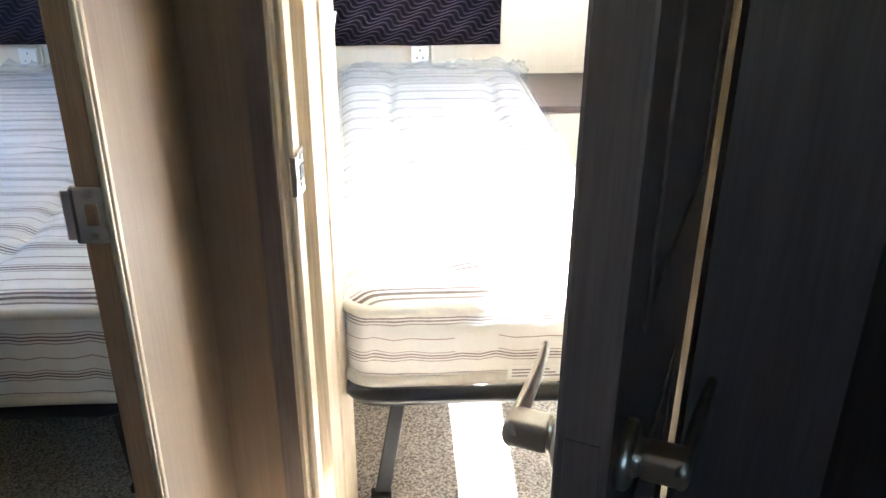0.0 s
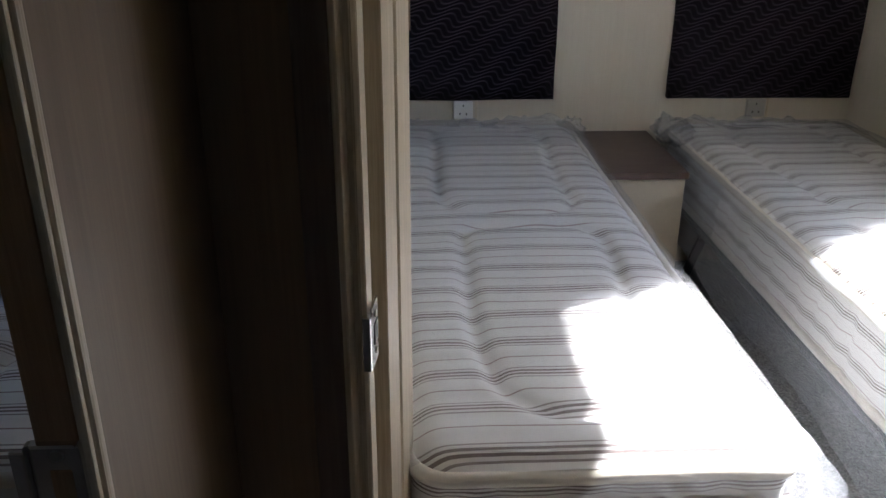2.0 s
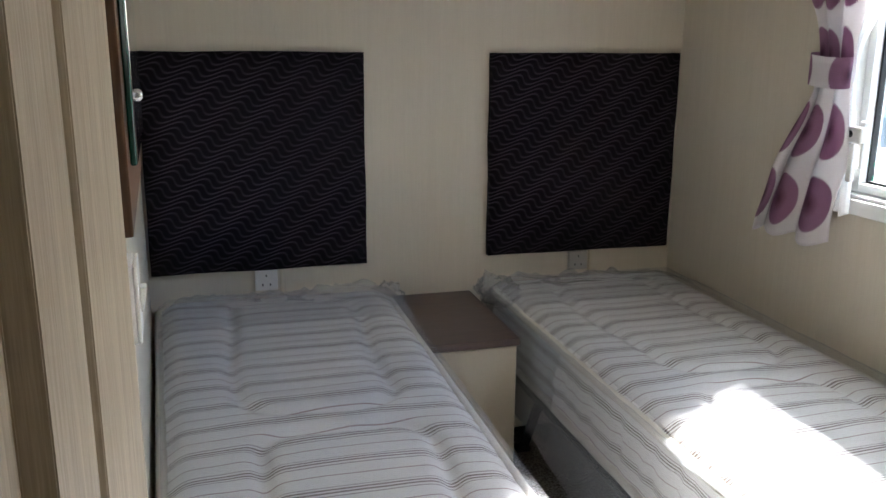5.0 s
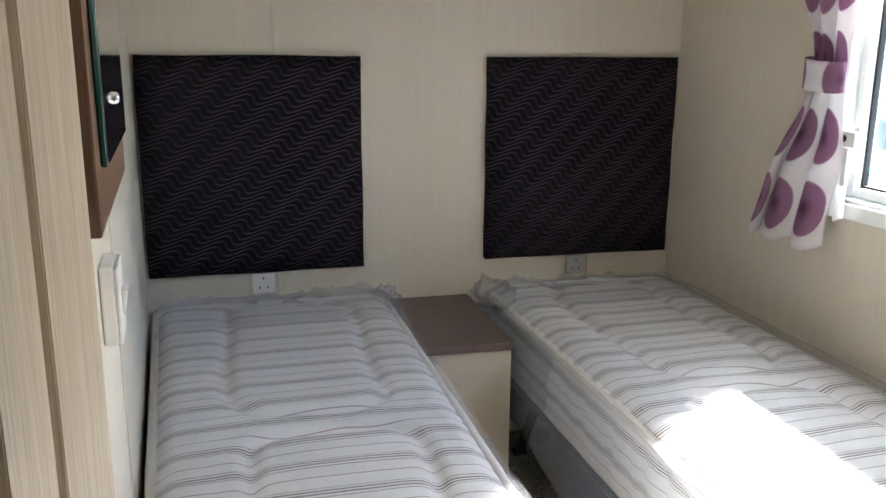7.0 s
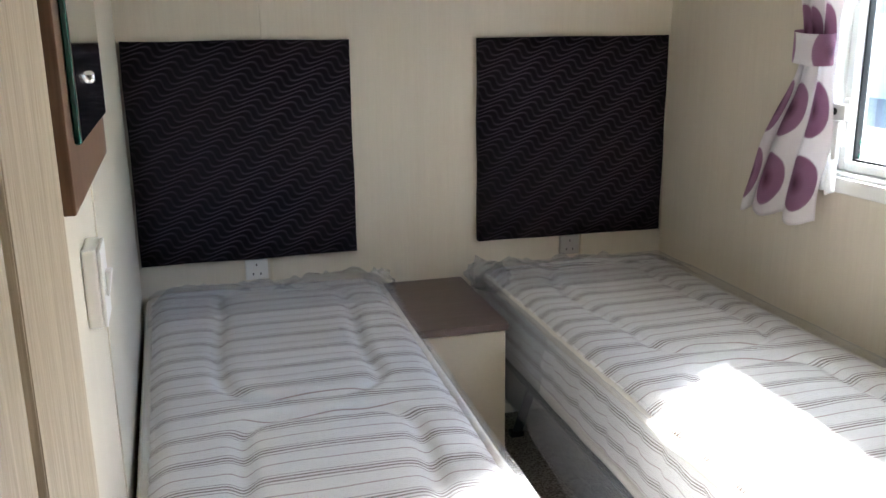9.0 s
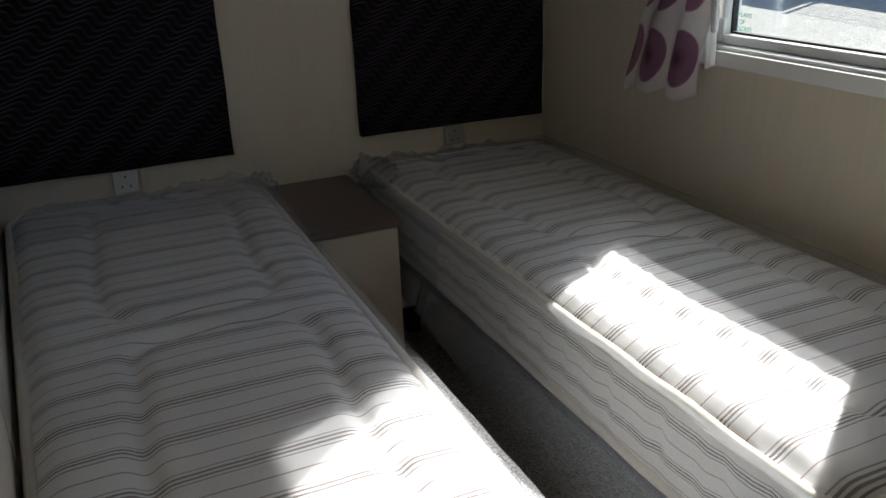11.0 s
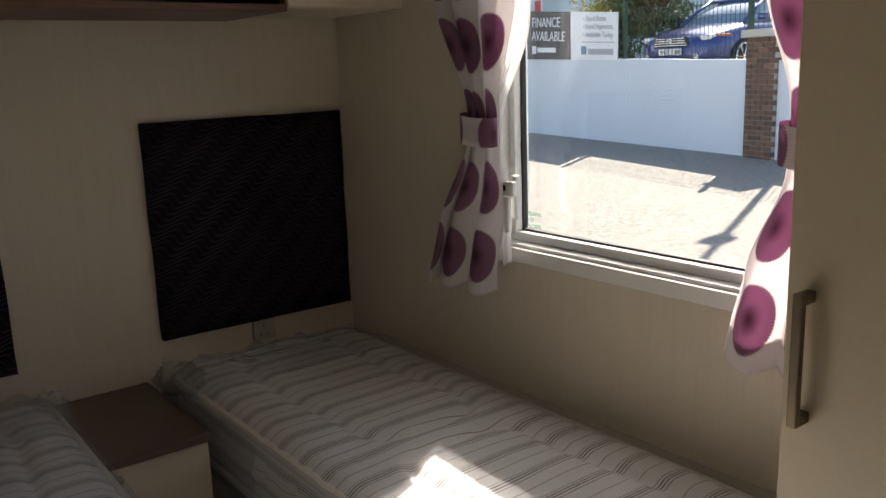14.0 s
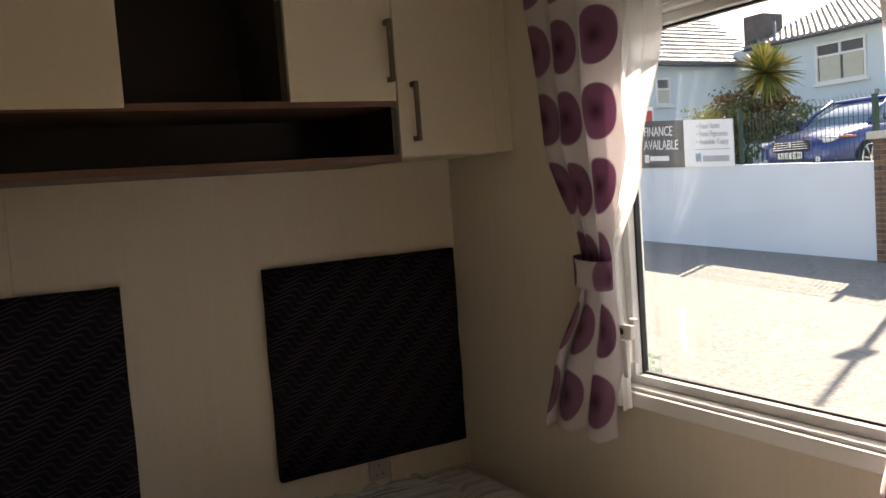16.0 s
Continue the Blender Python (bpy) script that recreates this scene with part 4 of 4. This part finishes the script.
    c = w.mix(w.math("MULTIPLY", n, 0.35), c, rgb(0.15, 0.10, 0.08))
    w.set(Base_Color=c, Roughness=0.85)
    w.bump(n, 0.4, 0.004)
    return w.m


BRICK = brick_material()

P1, U = Vector((13.37, 14.36, 0.0)), Vector((-0.252, -0.9677, 0.0))
BACK = Vector((0.9677, -0.252, 0.0))


def yard_z(x):
    """The yard rises gently from the building to the boundary wall."""
    return -0.55 + 0.54 * min(max((x - 1.8) / 10.0, 0.0), 1.0)


def at_wall(u, d=0.0, z=0.0):
    """A place along the boundary wall, d metres behind its face."""
    p = P1 + U * u + BACK * d
    return Vector((p.x, p.y, z))


def ground_sheet():
    bm = bmesh.new()
    xs = [-400, -60, -4, 1.8, 4, 6, 8, 10, 11.8, 14, 30, 80, 400]
    ys = [-400, -60, -10, 0, 10, 20, 40, 100, 400]
    vs = [[bm.verts.new((x, y, yard_z(x))) for x in xs] for y in ys]
    for j in range(len(ys) - 1):
        for i in range(len(xs) - 1):
            bm.faces.new((vs[j][i], vs[j][i + 1], vs[j + 1][i + 1], vs[j + 1][i]))
    return bm


structure("ground", ground_sheet(), YARD, "pale worn asphalt yard in bright sun", "yard")


def along(pts_front, thick):
    """A wall from points (u, z low, z high) along the boundary, thick metres deep."""
    bm = bmesh.new()
    cols = []
    for u, a, b in pts_front:
        cols.append([bm.verts.new(at_wall(u, d, z)) for d, z in ((0, a), (thick, a), (thick, b), (0, b))])
    for c, e in zip(cols, cols[1:]):
        for k in range(4):
            bm.faces.new((c[k], c[(k + 1) % 4], e[(k + 1) % 4], e[k]))
    bm.faces.new(cols[0][::-1])
    bm.faces.new(cols[-1])
    bmesh.ops.recalc_face_normals(bm, faces=bm.faces)
    return bm


def slab(u0, u1, d0, d1, zlo, zhi, bevel=0.0):
    """A block at the boundary wall: zlo and zhi each give the height at u0 and at u1."""
    bm = box((0, 0, 0), (1, 1, 1), 0.0)
    for v in bm.verts:
        a, b, c = v.co
        z = (zlo[0] + (zlo[1] - zlo[0]) * a) * (1 - c) + (zhi[0] + (zhi[1] - zhi[0]) * a) * c
        v.co = at_wall(u0 + (u1 - u0) * a, d0 + (d1 - d0) * b, z)
    if bevel:
        bmesh.ops.bevel(bm, geom=bm.edges[:], offset=bevel, segments=1, affect="EDGES")
    bmesh.ops.recalc_face_normals(bm, faces=bm.faces)
    return bm


TERRACE = 1.15


def wall_top(u):
    return 1.635 - 0.031 * u


bw = thing("boundary_wall", "long white rendered boundary wall in its own shade", "wall", kind="structure")
part("wall_face", along([(-6 + 0.5 * k, -0.25, wall_top(-6 + 0.5 * k) + 0.012 * noise.noise(Vector((k * 0.7, 0, 0)))) for k in range(25)] + [(6.40, -0.25, wall_top(6.4))], 0.2), SHADE_TINTED_RENDER, bw)
part("wall_face", along([(6.98, -0.25, 1.42), (14.0, -0.25, 1.2)], 0.2), SHADE_TINTED_RENDER, bw)

terrace = structure("terrace", slab(-40, 60, 0.2, 60, (-0.3, -0.3), (TERRACE, TERRACE)), YARD, "raised ground behind the boundary wall", "ground")


def sign(u0, u1, mat, label, name="sign_board"):
    th = thing(name, label, "sign", group="boundary signs")
    part("board", slab(u0, u1, -0.045, -0.02, (wall_top(u0) - 0.02, wall_top(u1) - 0.02), (2.620 - 0.079 * u0, 2.620 - 0.079 * u1), 0.003), mat, th)
    for u in (u0 + 0.08, u1 - 0.08):
        part("post", slab(u - 0.025, u + 0.025, -0.019, 0.03, (wall_top(u), wall_top(u)), (2.600 - 0.079 * u, 2.600 - 0.079 * u)), GREEN_STEEL, th)
    return th


def sign_pose(u, z, tilt=-3.2):
    p = at_wall(u, -0.049, z)
    return Matrix.Translation(p) @ pose(0, 0, 0, 0, 0, math.degrees(math.atan2(U.y, U.x))) @ pose(0, 0, 0, 90, 0, 0) @ pose(0, 0, 0, 0, 0, tilt)


s1 = sign(-0.50, 1.38, SIGN_DARK, "charcoal board lettered FINANCE AVAILABLE on the boundary wall")
words("lettering", "FINANCE\nAVAILABLE", 0.285, SIGN_WHITE, s1, sign_pose(-0.20, 2.305), depth=0.003)
part("logo_box", slab(-0.20, -0.02, -0.052, -0.046, (1.73, 1.725), (1.90, 1.895)), SIGN_WHITE, s1, "plain white logo shape")
part("logo_bar", slab(0.03, 0.80, -0.052, -0.046, (1.76, 1.73), (1.86, 1.83)), SIGN_WHITE, s1)
s2 = sign(1.40, 3.02, SIGN_WHITE, "white board with three grey bullet lines on the boundary wall")
words("lettering", "\u2022 Fixed Rates\n\u2022 Fixed Payments\n\u2022 Available Today", 0.150, SIGN_GREY, s2, sign_pose(1.86, 2.295), depth=0.003)
part("small_print", slab(1.80, 2.95, -0.052, -0.046, (1.89, 1.84), (1.905, 1.855)), SIGN_GREY, s2)
part("logo_box", slab(1.80, 1.98, -0.052, -0.046, (1.66, 1.655), (1.82, 1.815)), surface("logo_blue", (0.10, 0.22, 0.36), 0.5), s2, "plain blue logo shape")
part("logo_bar", slab(2.05, 2.90, -0.052, -0.046, (1.65, 1.62), (1.76, 1.73)), SIGN_GREY, s2)

rb = thing("roadside_board", "red and white board behind the charcoal sign", "sign", group="boundary signs")
part("board", slab(-0.66, -0.40, 0.30, 0.33, (1.30, 1.30), (2.98, 2.96), 0.003), SIGN_WHITE, rb)
part("red_band", slab(-0.66, -0.40, 0.290, 0.299, (2.62, 2.60), (2.90, 2.88)), surface("red_paint", (0.55, 0.03, 0.03), 0.5), rb, "red painted band")

# mesh fence on the wall
fence = thing("mesh_fence", "green wire mesh fence on top of the boundary wall", "fence")
for u in (3.09, 6.30, 9.5):
    part("post", slab(u - 0.03, u + 0.03, 0.05, 0.11, (wall_top(u) - 0.01,) * 2, (2.56 - 0.045 * (u - 3.09),) * 2), GREEN_STEEL, fence)
for k in range(62):
    u = 3.17 + k * 0.1
    part("wire", slab(u - 0.0035, u + 0.0035, 0.076, 0.084, (wall_top(u) - 0.02,) * 2, (2.46 - 0.045 * (u - 3.09),) * 2), GREEN_STEEL, fence)
for z in (1.62, 1.95, 2.25, 2.42):
    part("rail_wire", slab(3.09, 9.5, 0.070, 0.075, (z, z - 0.28), (z + 0.007, z - 0.273)), GREEN_STEEL, fence)

# spiked railing further back
rl = thing("railing", "grey steel railing with bent spikes before the house", "fence")
RX = 18.6
for z in (1.75, 2.78):
    part("rail", box((RX, 8.0, z), (RX + 0.04, 14.72, z + 0.04), 0.004), GREY_STEEL, rl)
for k in range(56):
    y = 8.06 + k * 0.12
    part("bar", tube([(RX - 0.012, y, TERRACE), (RX - 0.012, y, 2.90), (RX - 0.07, y, 2.99)], [0.010, 0.010, 0.006], 5), GREY_STEEL, rl)
for y in (8.0, 10.2, 12.5, 14.7):
    part("post", box((RX - 0.03, y - 0.035, TERRACE), (RX + 0.05, y + 0.035, 3.04), 0.006), GREY_STEEL, rl)


# brick pillar
pil = thing("brick_pillar", "square brown brick pillar with a stone cap beside the white wall", "pillar")
part("core", slab(6.405, 6.965, -0.045, 0.40, (-0.25, -0.25), (1.775, 1.775)), MORTAR, pil)
part("cap", slab(6.33, 7.04, -0.11, 0.47, (1.775, 1.775), (1.86, 1.86), 0.012), CAPSTONE, pil)
for row in range(26):
    z = -0.20 + row * 0.0755
    off = 0.0 if row % 2 else -0.11
    for k in range(4):
        a = max(6.395, 6.40 + off + k * 0.222)
        b = min(6.975, 6.40 + off + k * 0.222 + 0.212)
        if b - a < 0.05:
            continue
        part("brick", slab(a, b, -0.062, 0.05, (z, z), (z + 0.061, z + 0.061), 0.004), BRICK, pil)
    part("brick", slab(6.385, 6.395, -0.05, 0.16, (z, z), (z + 0.065, z + 0.065)), BRICK, pil)
    part("brick", slab(6.385, 6.395, 0.17, 0.38, (z, z), (z + 0.065, z + 0.065)), BRICK, pil)

# lamp post whose shadow falls across the yard
lp = thing("lamp_post", "tall grey lamp post with a flat lantern behind the boundary wall", "street lamp")
LX, LY = 12.46, 7.70
part("pole", tube([(LX, LY, TERRACE), (LX, LY, 3.0), (LX, LY, 6.4)], [0.055, 0.05, 0.035], 10), GREY_STEEL, lp, "", True)
part("lantern", box((LX - 0.16, LY - 0.10, 4.56), (LX + 0.16, LY + 0.16, 4.68), 0.04), GREY_STEEL, lp)
part("bracket", box((LX - 0.06, LY - 0.06, 4.44), (LX + 0.06, LY + 0.06, 4.56), 0.02), GREY_STEEL, lp)


# ---- parked car ----
def car():
    """A saloon car, nose along +x in its own axes, origin on the ground under the nose."""
    th = thing("car", "blue four-door saloon car parked behind the fence", "car", (13.66, 11.06, TERRACE), 178.0)
    th.matrix_basis = th.matrix_basis @ Matrix.Diagonal((1.0, 1.0, 1.08, 1.0))
    def loft(stations, seg=20):
        bm = bmesh.new()
        rings = []
        for x, w, zl, zh, sq in stations:
            ring = []
            for k in range(seg):
                a = math.tau * k / seg
                c, s = math.cos(a), math.sin(a)
                y = w * math.copysign(abs(c) ** sq, c)
                z = (zl + zh) / 2 + (zh - zl) / 2 * math.copysign(abs(s) ** sq, s)
                ring.append(bm.verts.new((x, y, z)))
            rings.append(ring)
        for r, q in zip(rings, rings[1:]):
            for k in range(seg):
                bm.faces.new((r[k], r[(k + 1) % seg], q[(k + 1) % seg], q[k]))
        bm.faces.new(rings[0])
        bm.faces.new(rings[-1][::-1])
        bmesh.ops.recalc_face_normals(bm, faces=bm.faces)
        return bm
    part("body", loft([(0.0, 0.52, 0.34, 0.60, 0.5), (-0.06, 0.72, 0.26, 0.68, 0.45), (-0.25, 0.84, 0.22, 0.76, 0.42), (-0.7, 0.90, 0.20, 0.86, 0.40), (-1.25, 0.91, 0.20, 0.94, 0.38), (-2.2, 0.92, 0.20, 0.96, 0.36), (-3.4, 0.91, 0.22, 0.99, 0.38), (-4.2, 0.87, 0.28, 0.98, 0.42), (-4.6, 0.76, 0.36, 0.92, 0.5), (-4.68, 0.55, 0.42, 0.80, 0.5)]), CAR_BLUE, th, "", True)
    part("windows", loft([(-1.22, 0.74, 0.86, 0.95, 0.5), (-1.65, 0.74, 0.86, 1.18, 0.5), (-2.02, 0.69, 0.86, 1.36, 0.55), (-2.7, 0.67, 0.86, 1.41, 0.55), (-3.3, 0.66, 0.86, 1.36, 0.55), (-4.0, 0.70, 0.86, 1.02, 0.5)]), CAR_GLASS, th, "glazing with reflected sky put into its colour", True)
    part("roof", loft([(-1.98, 0.60, 1.335, 1.372, 0.7), (-2.1, 0.63, 1.37, 1.412, 0.7), (-2.7, 0.62, 1.40, 1.445, 0.7), (-3.25, 0.60, 1.355, 1.40, 0.7)], 16), CAR_BLUE, th, "", True)
    for s in (-1, 1):
        part("pillar", tube([(-1.20, s * 0.74, 0.92), (-1.65, s * 0.70, 1.19), (-2.03, s * 0.62, 1.385)], 0.035, 8), CAR_BLUE, th, "", True)
        part("wing_mirror", moved(box((-0.06, -0.10, -0.05), (0.06, 0.10, 0.06), 0.03), pose(-1.45, s * 0.98, 1.0)), CAR_BLUE, th)
        hl = part("headlight", moved(box((-0.26, -0.13, -0.045), (0.045, 0.13, 0.055), 0.03), pose(-0.12, s * 0.60, 0.66, 0, 0, s * -24)), LAMP_GLASS, th, "clear headlight", True)
        part("indicator", moved(box((-0.20, -0.03, -0.018), (0.14, 0.012, 0.022), 0.009), pose(-0.42, s * 0.855, 0.70, 0, 0, s * -10)), AMBER, hl, "amber indicator lens")
        part("fog_lamp", moved(tube([(0, 0, 0), (0.02, 0, 0)], 0.05, 14), pose(0.0, s * 0.58, 0.36)), LAMP_GLASS, th)
        for x in (-0.95, -3.66):
            wh = part("wheel", moved(tube([(0, 0, -0.10), (0, 0, -0.08), (0, 0, 0.08), (0, 0, 0.10)], [0.26, 0.32, 0.32, 0.26], 28), pose(x, s * 0.84, 0.32, 90, 0, 0)), TYRE, th, "", True)
            part("hub", moved(tube([(0, 0, 0.095 * -s), (0, 0, 0.106 * -s)], 0.045, 12), pose(x, s * 0.84, 0.32, 90, 0, 0)), CHROME, wh)
            part("rim", moved(tube([(0.235 * math.cos(a * math.tau / 28), 0.235 * math.sin(a * math.tau / 28), 0.098 * -s) for a in range(28)], 0.014, 6, True), pose(x, s * 0.84, 0.32, 90, 0, 0)), CHROME, wh, "silver alloy rim", True)
            for k in range(7):
                a = k * math.tau / 7
                part("spoke", moved(tube([(0.04 * math.cos(a), 0.04 * math.sin(a), 0.100 * -s), (0.235 * math.cos(a + 0.1), 0.235 * math.sin(a + 0.1), 0.100 * -s)], 0.014, 6), pose(x, s * 0.84, 0.32, 90, 0, 0)), CHROME, wh)
    gr = part("grille", box((-0.02, -0.40, 0.52), (0.030, 0.40, 0.70), 0.03), BLACK_PLASTIC, th, "black grille with chrome bars")
    for k in range(4):
        part("grille_bar", box((0.025, -0.39 + 0.02 * k, 0.545 + 0.04 * k), (0.042, 0.39 - 0.02 * k, 0.560 + 0.04 * k), 0.004), CHROME, gr)
    part("badge", box((0.040, -0.05, 0.58), (0.052, 0.05, 0.67), 0.01), CHROME, gr, "plain chrome badge")
    pl = part("number_plate", box((0.02, -0.26, 0.39), (0.05, 0.26, 0.50), 0.004), PLATE, th, "white number plate")
    words("plate_letters", "WUZ 4288", 0.098, BLACK_PLASTIC, pl, pose(0.0515, 0.0, 0.412, 90, 0, 90), "CENTER", 0.001)
    part("lower_intake", box((-0.05, -0.50, 0.25), (0.012, 0.50, 0.35), 0.03), BLACK_PLASTIC, th)
    return th


car()


# ---- house ----
def tiled_roof(origin, along_v, up_v, length, rise_len, pitch=0.19, course=0.26):
    """Wavy clay pantiles in stepped courses on a sloping plane."""
    th_n = along_v.cross(up_v).normalized()
    if th_n.z < 0:
        th_n = -th_n
    nu = int(length / pitch) * 6
    bm = bmesh.new()
    rows = int(rise_len / course)
    for r in range(rows):
        a, b = r * course, (r + 1) * course + 0.03
        lo, hi, tip = [], [], []
        for i in range(nu + 1):
            s = i * length / nu
            wv = 0.045 * abs(math.sin(math.pi * s / pitch)) ** 0.7
            lo.append(bm.verts.new(origin + along_v * s + up_v * a + th_n * (0.05 + wv)))
            hi.append(bm.verts.new(origin + along_v * s + up_v * b + th_n * (0.005 + wv)))
            tip.append(bm.verts.new(origin + along_v * s + up_v * a + th_n * (wv - 0.03)))
        for i in range(nu):
            bm.faces.new((lo[i], lo[i + 1], hi[i + 1], hi[i]))
            bm.faces.new((tip[i], tip[i + 1], lo[i + 1], lo[i]))
    bmesh.ops.recalc_face_normals(bm, faces=bm.faces)
    return bm


def house():
    th = thing("house", "white rendered bungalow with a grey pantiled roof", "house")
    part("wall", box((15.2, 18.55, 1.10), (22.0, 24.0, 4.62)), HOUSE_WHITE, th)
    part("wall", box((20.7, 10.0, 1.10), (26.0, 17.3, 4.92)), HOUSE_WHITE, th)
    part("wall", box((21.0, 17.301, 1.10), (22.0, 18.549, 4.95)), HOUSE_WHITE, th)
    d = Vector((0, 0.80, 0.60))
    part("roof", tiled_roof(Vector((14.9, 18.25, 4.55)), Vector((1, 0, 0)), d, 7.4, 6.6), ROOF_TILE, th, "grey pantiled roof")
    part("roof", tiled_roof(Vector((20.35, 9.6, 4.86)), Vector((0, 1, 0)), Vector((0.94, 0, 0.342)), 8.0, 5.0), ROOF_TILE, th, "grey pantiled roof")
    part("gutter", box((14.9, 18.20, 4.47), (22.0, 18.30, 4.55), 0.02), DARK_SLATE, th)
    part("gutter", box((20.28, 9.6, 4.78), (20.38, 17.6, 4.86), 0.02), DARK_SLATE, th)
    part("soffit", box((20.38, 9.6, 4.80), (20.70, 17.5, 4.85)), UPVC, th)
    part("chimney", box((20.9, 17.35, 4.9), (21.75, 18.05, 5.88), 0.01), CHIMNEY, th, "dark brick chimney")
    part("flashing", box((20.5, 17.31, 4.95), (22.3, 17.60, 5.10), 0.02), DARK_SLATE, th)
    part("drainpipe", tube([(20.62, 16.75, 1.4), (20.62, 16.75, 5.5)], 0.045, 8), GREY_STEEL, th, "", True)
    for face, a0, a1, z0, z1, cut in (("y", 17.74, 18.18, 3.46, 4.12, 0.55), ("x", 14.12, 15.46, 3.62, 4.56, 0.66)):
        def bx(p, q, za, zb, d0, d1, bev=0.004):
            return box((p, 18.55 + d0, za), (q, 18.55 + d1, zb), bev) if face == "y" else box((20.7 + d0, p, za), (20.7 + d1, q, zb), bev)
        wd = part("window", bx(a0, a1, z0, z1, -0.02, -0.004), ROOM_DARK, th, "white-framed window with pale curtains")
        for p, q, za, zb in ((a0 - 0.06, a0, z0, z1), (a1, a1 + 0.06, z0, z1), (a0 - 0.06, a1 + 0.06, z0 - 0.06, z0), (a0 - 0.06, a1 + 0.06, z1, z1 + 0.06), (a0, a1, z0 + (z1 - z0) * cut, z0 + (z1 - z0) * cut + 0.06)):
            part("frame", bx(p, q, za, zb, -0.07, -0.003), UPVC, wd)
        part("sill", bx(a0 - 0.12, a1 + 0.12, z0 - 0.14, z0 - 0.06, -0.12, -0.003), UPVC, wd)
        if face == "x":
            part("frame", bx((a0 + a1) / 2 - 0.03, (a0 + a1) / 2 + 0.03, z0 + (z1 - z0) * cut, z1, -0.068, -0.02), UPVC, wd)
            part("curtain", bx(a0 + 0.04, a0 + 0.60, z0, z0 + (z1 - z0) * cut, -0.035, -0.022), BLIND, wd)
            part("curtain", bx(a1 - 0.66, a1 - 0.04, z0, z0 + (z1 - z0) * cut, -0.035, -0.022), BLIND, wd)
        else:
            part("blind", bx(a0 + 0.02, a1 - 0.02, z0, z0 + 0.38, -0.035, -0.022), BLIND, wd)


house()


# ---- palm and shrubs ----
def palm():
    th = thing("palm_tree", "cabbage palm with a tufted head of spiky yellow-green leaves", "tree")
    c = Vector((15.15, 12.75, 3.42))
    part("trunk", tube([(c.x + 0.05, c.y, TERRACE), (c.x + 0.02, c.y + 0.02, 2.3), tuple(c - Vector((0, 0, 0.15)))], [0.13, 0.10, 0.09], 10), BARK, th, "", True)
    rng = random.Random(11)
    for name, mat, count in (("leaves", PALM_LEAF, 280), ("dry_leaves", PALM_DRY, 260)):
        bm = bmesh.new()
        for _ in range(count):
            az = rng.uniform(0, math.tau)
            el = radians(rng.uniform(-55, 85))
            ln = rng.uniform(0.50, 0.88)
            d = Vector((math.cos(az) * math.cos(el), math.sin(az) * math.cos(el), math.sin(el)))
            s = d.cross(Vector((0.1, 0.2, 1))).normalized() * rng.uniform(0.018, 0.032)
            droop = Vector((0, 0, -rng.uniform(0.05, 0.30) * ln))
            pts = [c + d * ln * t + droop * t * t for t in (0.05, 0.45, 0.75, 1.0)]
            vs = []
            for p, w in zip(pts, (0.8, 1.0, 0.7, 0.0)):
                vs.append((bm.verts.new(p - s * w), bm.verts.new(p + s * w + Vector((0, 0, 0.004)))))
            for a, b in zip(vs, vs[1:]):
                bm.faces.new((a[0], a[1], b[1], b[0]))
        part(name, bm, mat, th)


palm()


def shrub(label, centre, radii, mat, count, seed, size=0.080):
    """A shrub: a few stems and many small leaves set in uneven clumps."""
    th = thing("shrub", label, "shrub", group="shrubs behind the wall")
    c, rng = Vector(centre), random.Random(seed)
    for k in range(5):
        a = k * 1.3 + seed
        part("stem", tube([(c.x, c.y, TERRACE), tuple(c + Vector((math.cos(a) * radii[0] * 0.3, math.sin(a) * radii[1] * 0.3, 0)))], [0.03, 0.01], 5), BARK, th)
    bm = bmesh.new()
    clumps = [c + Vector((rng.gauss(0, 0.42) * radii[0], rng.gauss(0, 0.42) * radii[1], rng.uniform(-0.8, 0.85) * radii[2])) for _ in range(26)]
    for _ in range(count):
        p = rng.choice(clumps) + Vector((rng.gauss(0, 0.11), rng.gauss(0, 0.11), rng.gauss(0, 0.10)))
        if p.z < TERRACE + 0.02:
            continue
        d = Vector((rng.gauss(0, 1), rng.gauss(0, 1), rng.gauss(0.4, 0.8))).normalized()
        s = d.cross(Vector((rng.gauss(0, 1), rng.gauss(0, 1), rng.gauss(0, 1)))).normalized()
        ln = size * rng.uniform(0.6, 1.3)
        bm.faces.new([bm.verts.new(p + q) for q in (-d * ln * 0.5, s * ln * 0.32, d * ln * 0.6, -s * ln * 0.32)])
    part("crown", bm, mat, th)


shrub("dark green shrub behind the mesh fence", (14.55, 12.95, 2.15), (0.75, 0.75, 0.75), LEAF_GREEN, 3200, 1)
shrub("brownish shrub with dry leaves below the palm", (15.0, 12.65, 2.55), (0.65, 0.60, 0.42), LEAF_BROWN, 2200, 2)
shrub("tall brown-green shrub beside the white sign", (14.65, 13.25, 2.55), (0.45, 0.45, 0.55), LEAF_BROWN, 1300, 3)
shrub("yellow-green shrub above the white sign", (14.25, 13.75, 2.45), (0.55, 0.65, 0.25), LEAF_YELLOW, 1300, 4)
shrub("green shrub beside the railing", (15.1, 12.15, 2.1), (0.5, 0.6, 0.6), LEAF_GREEN, 1800, 5)
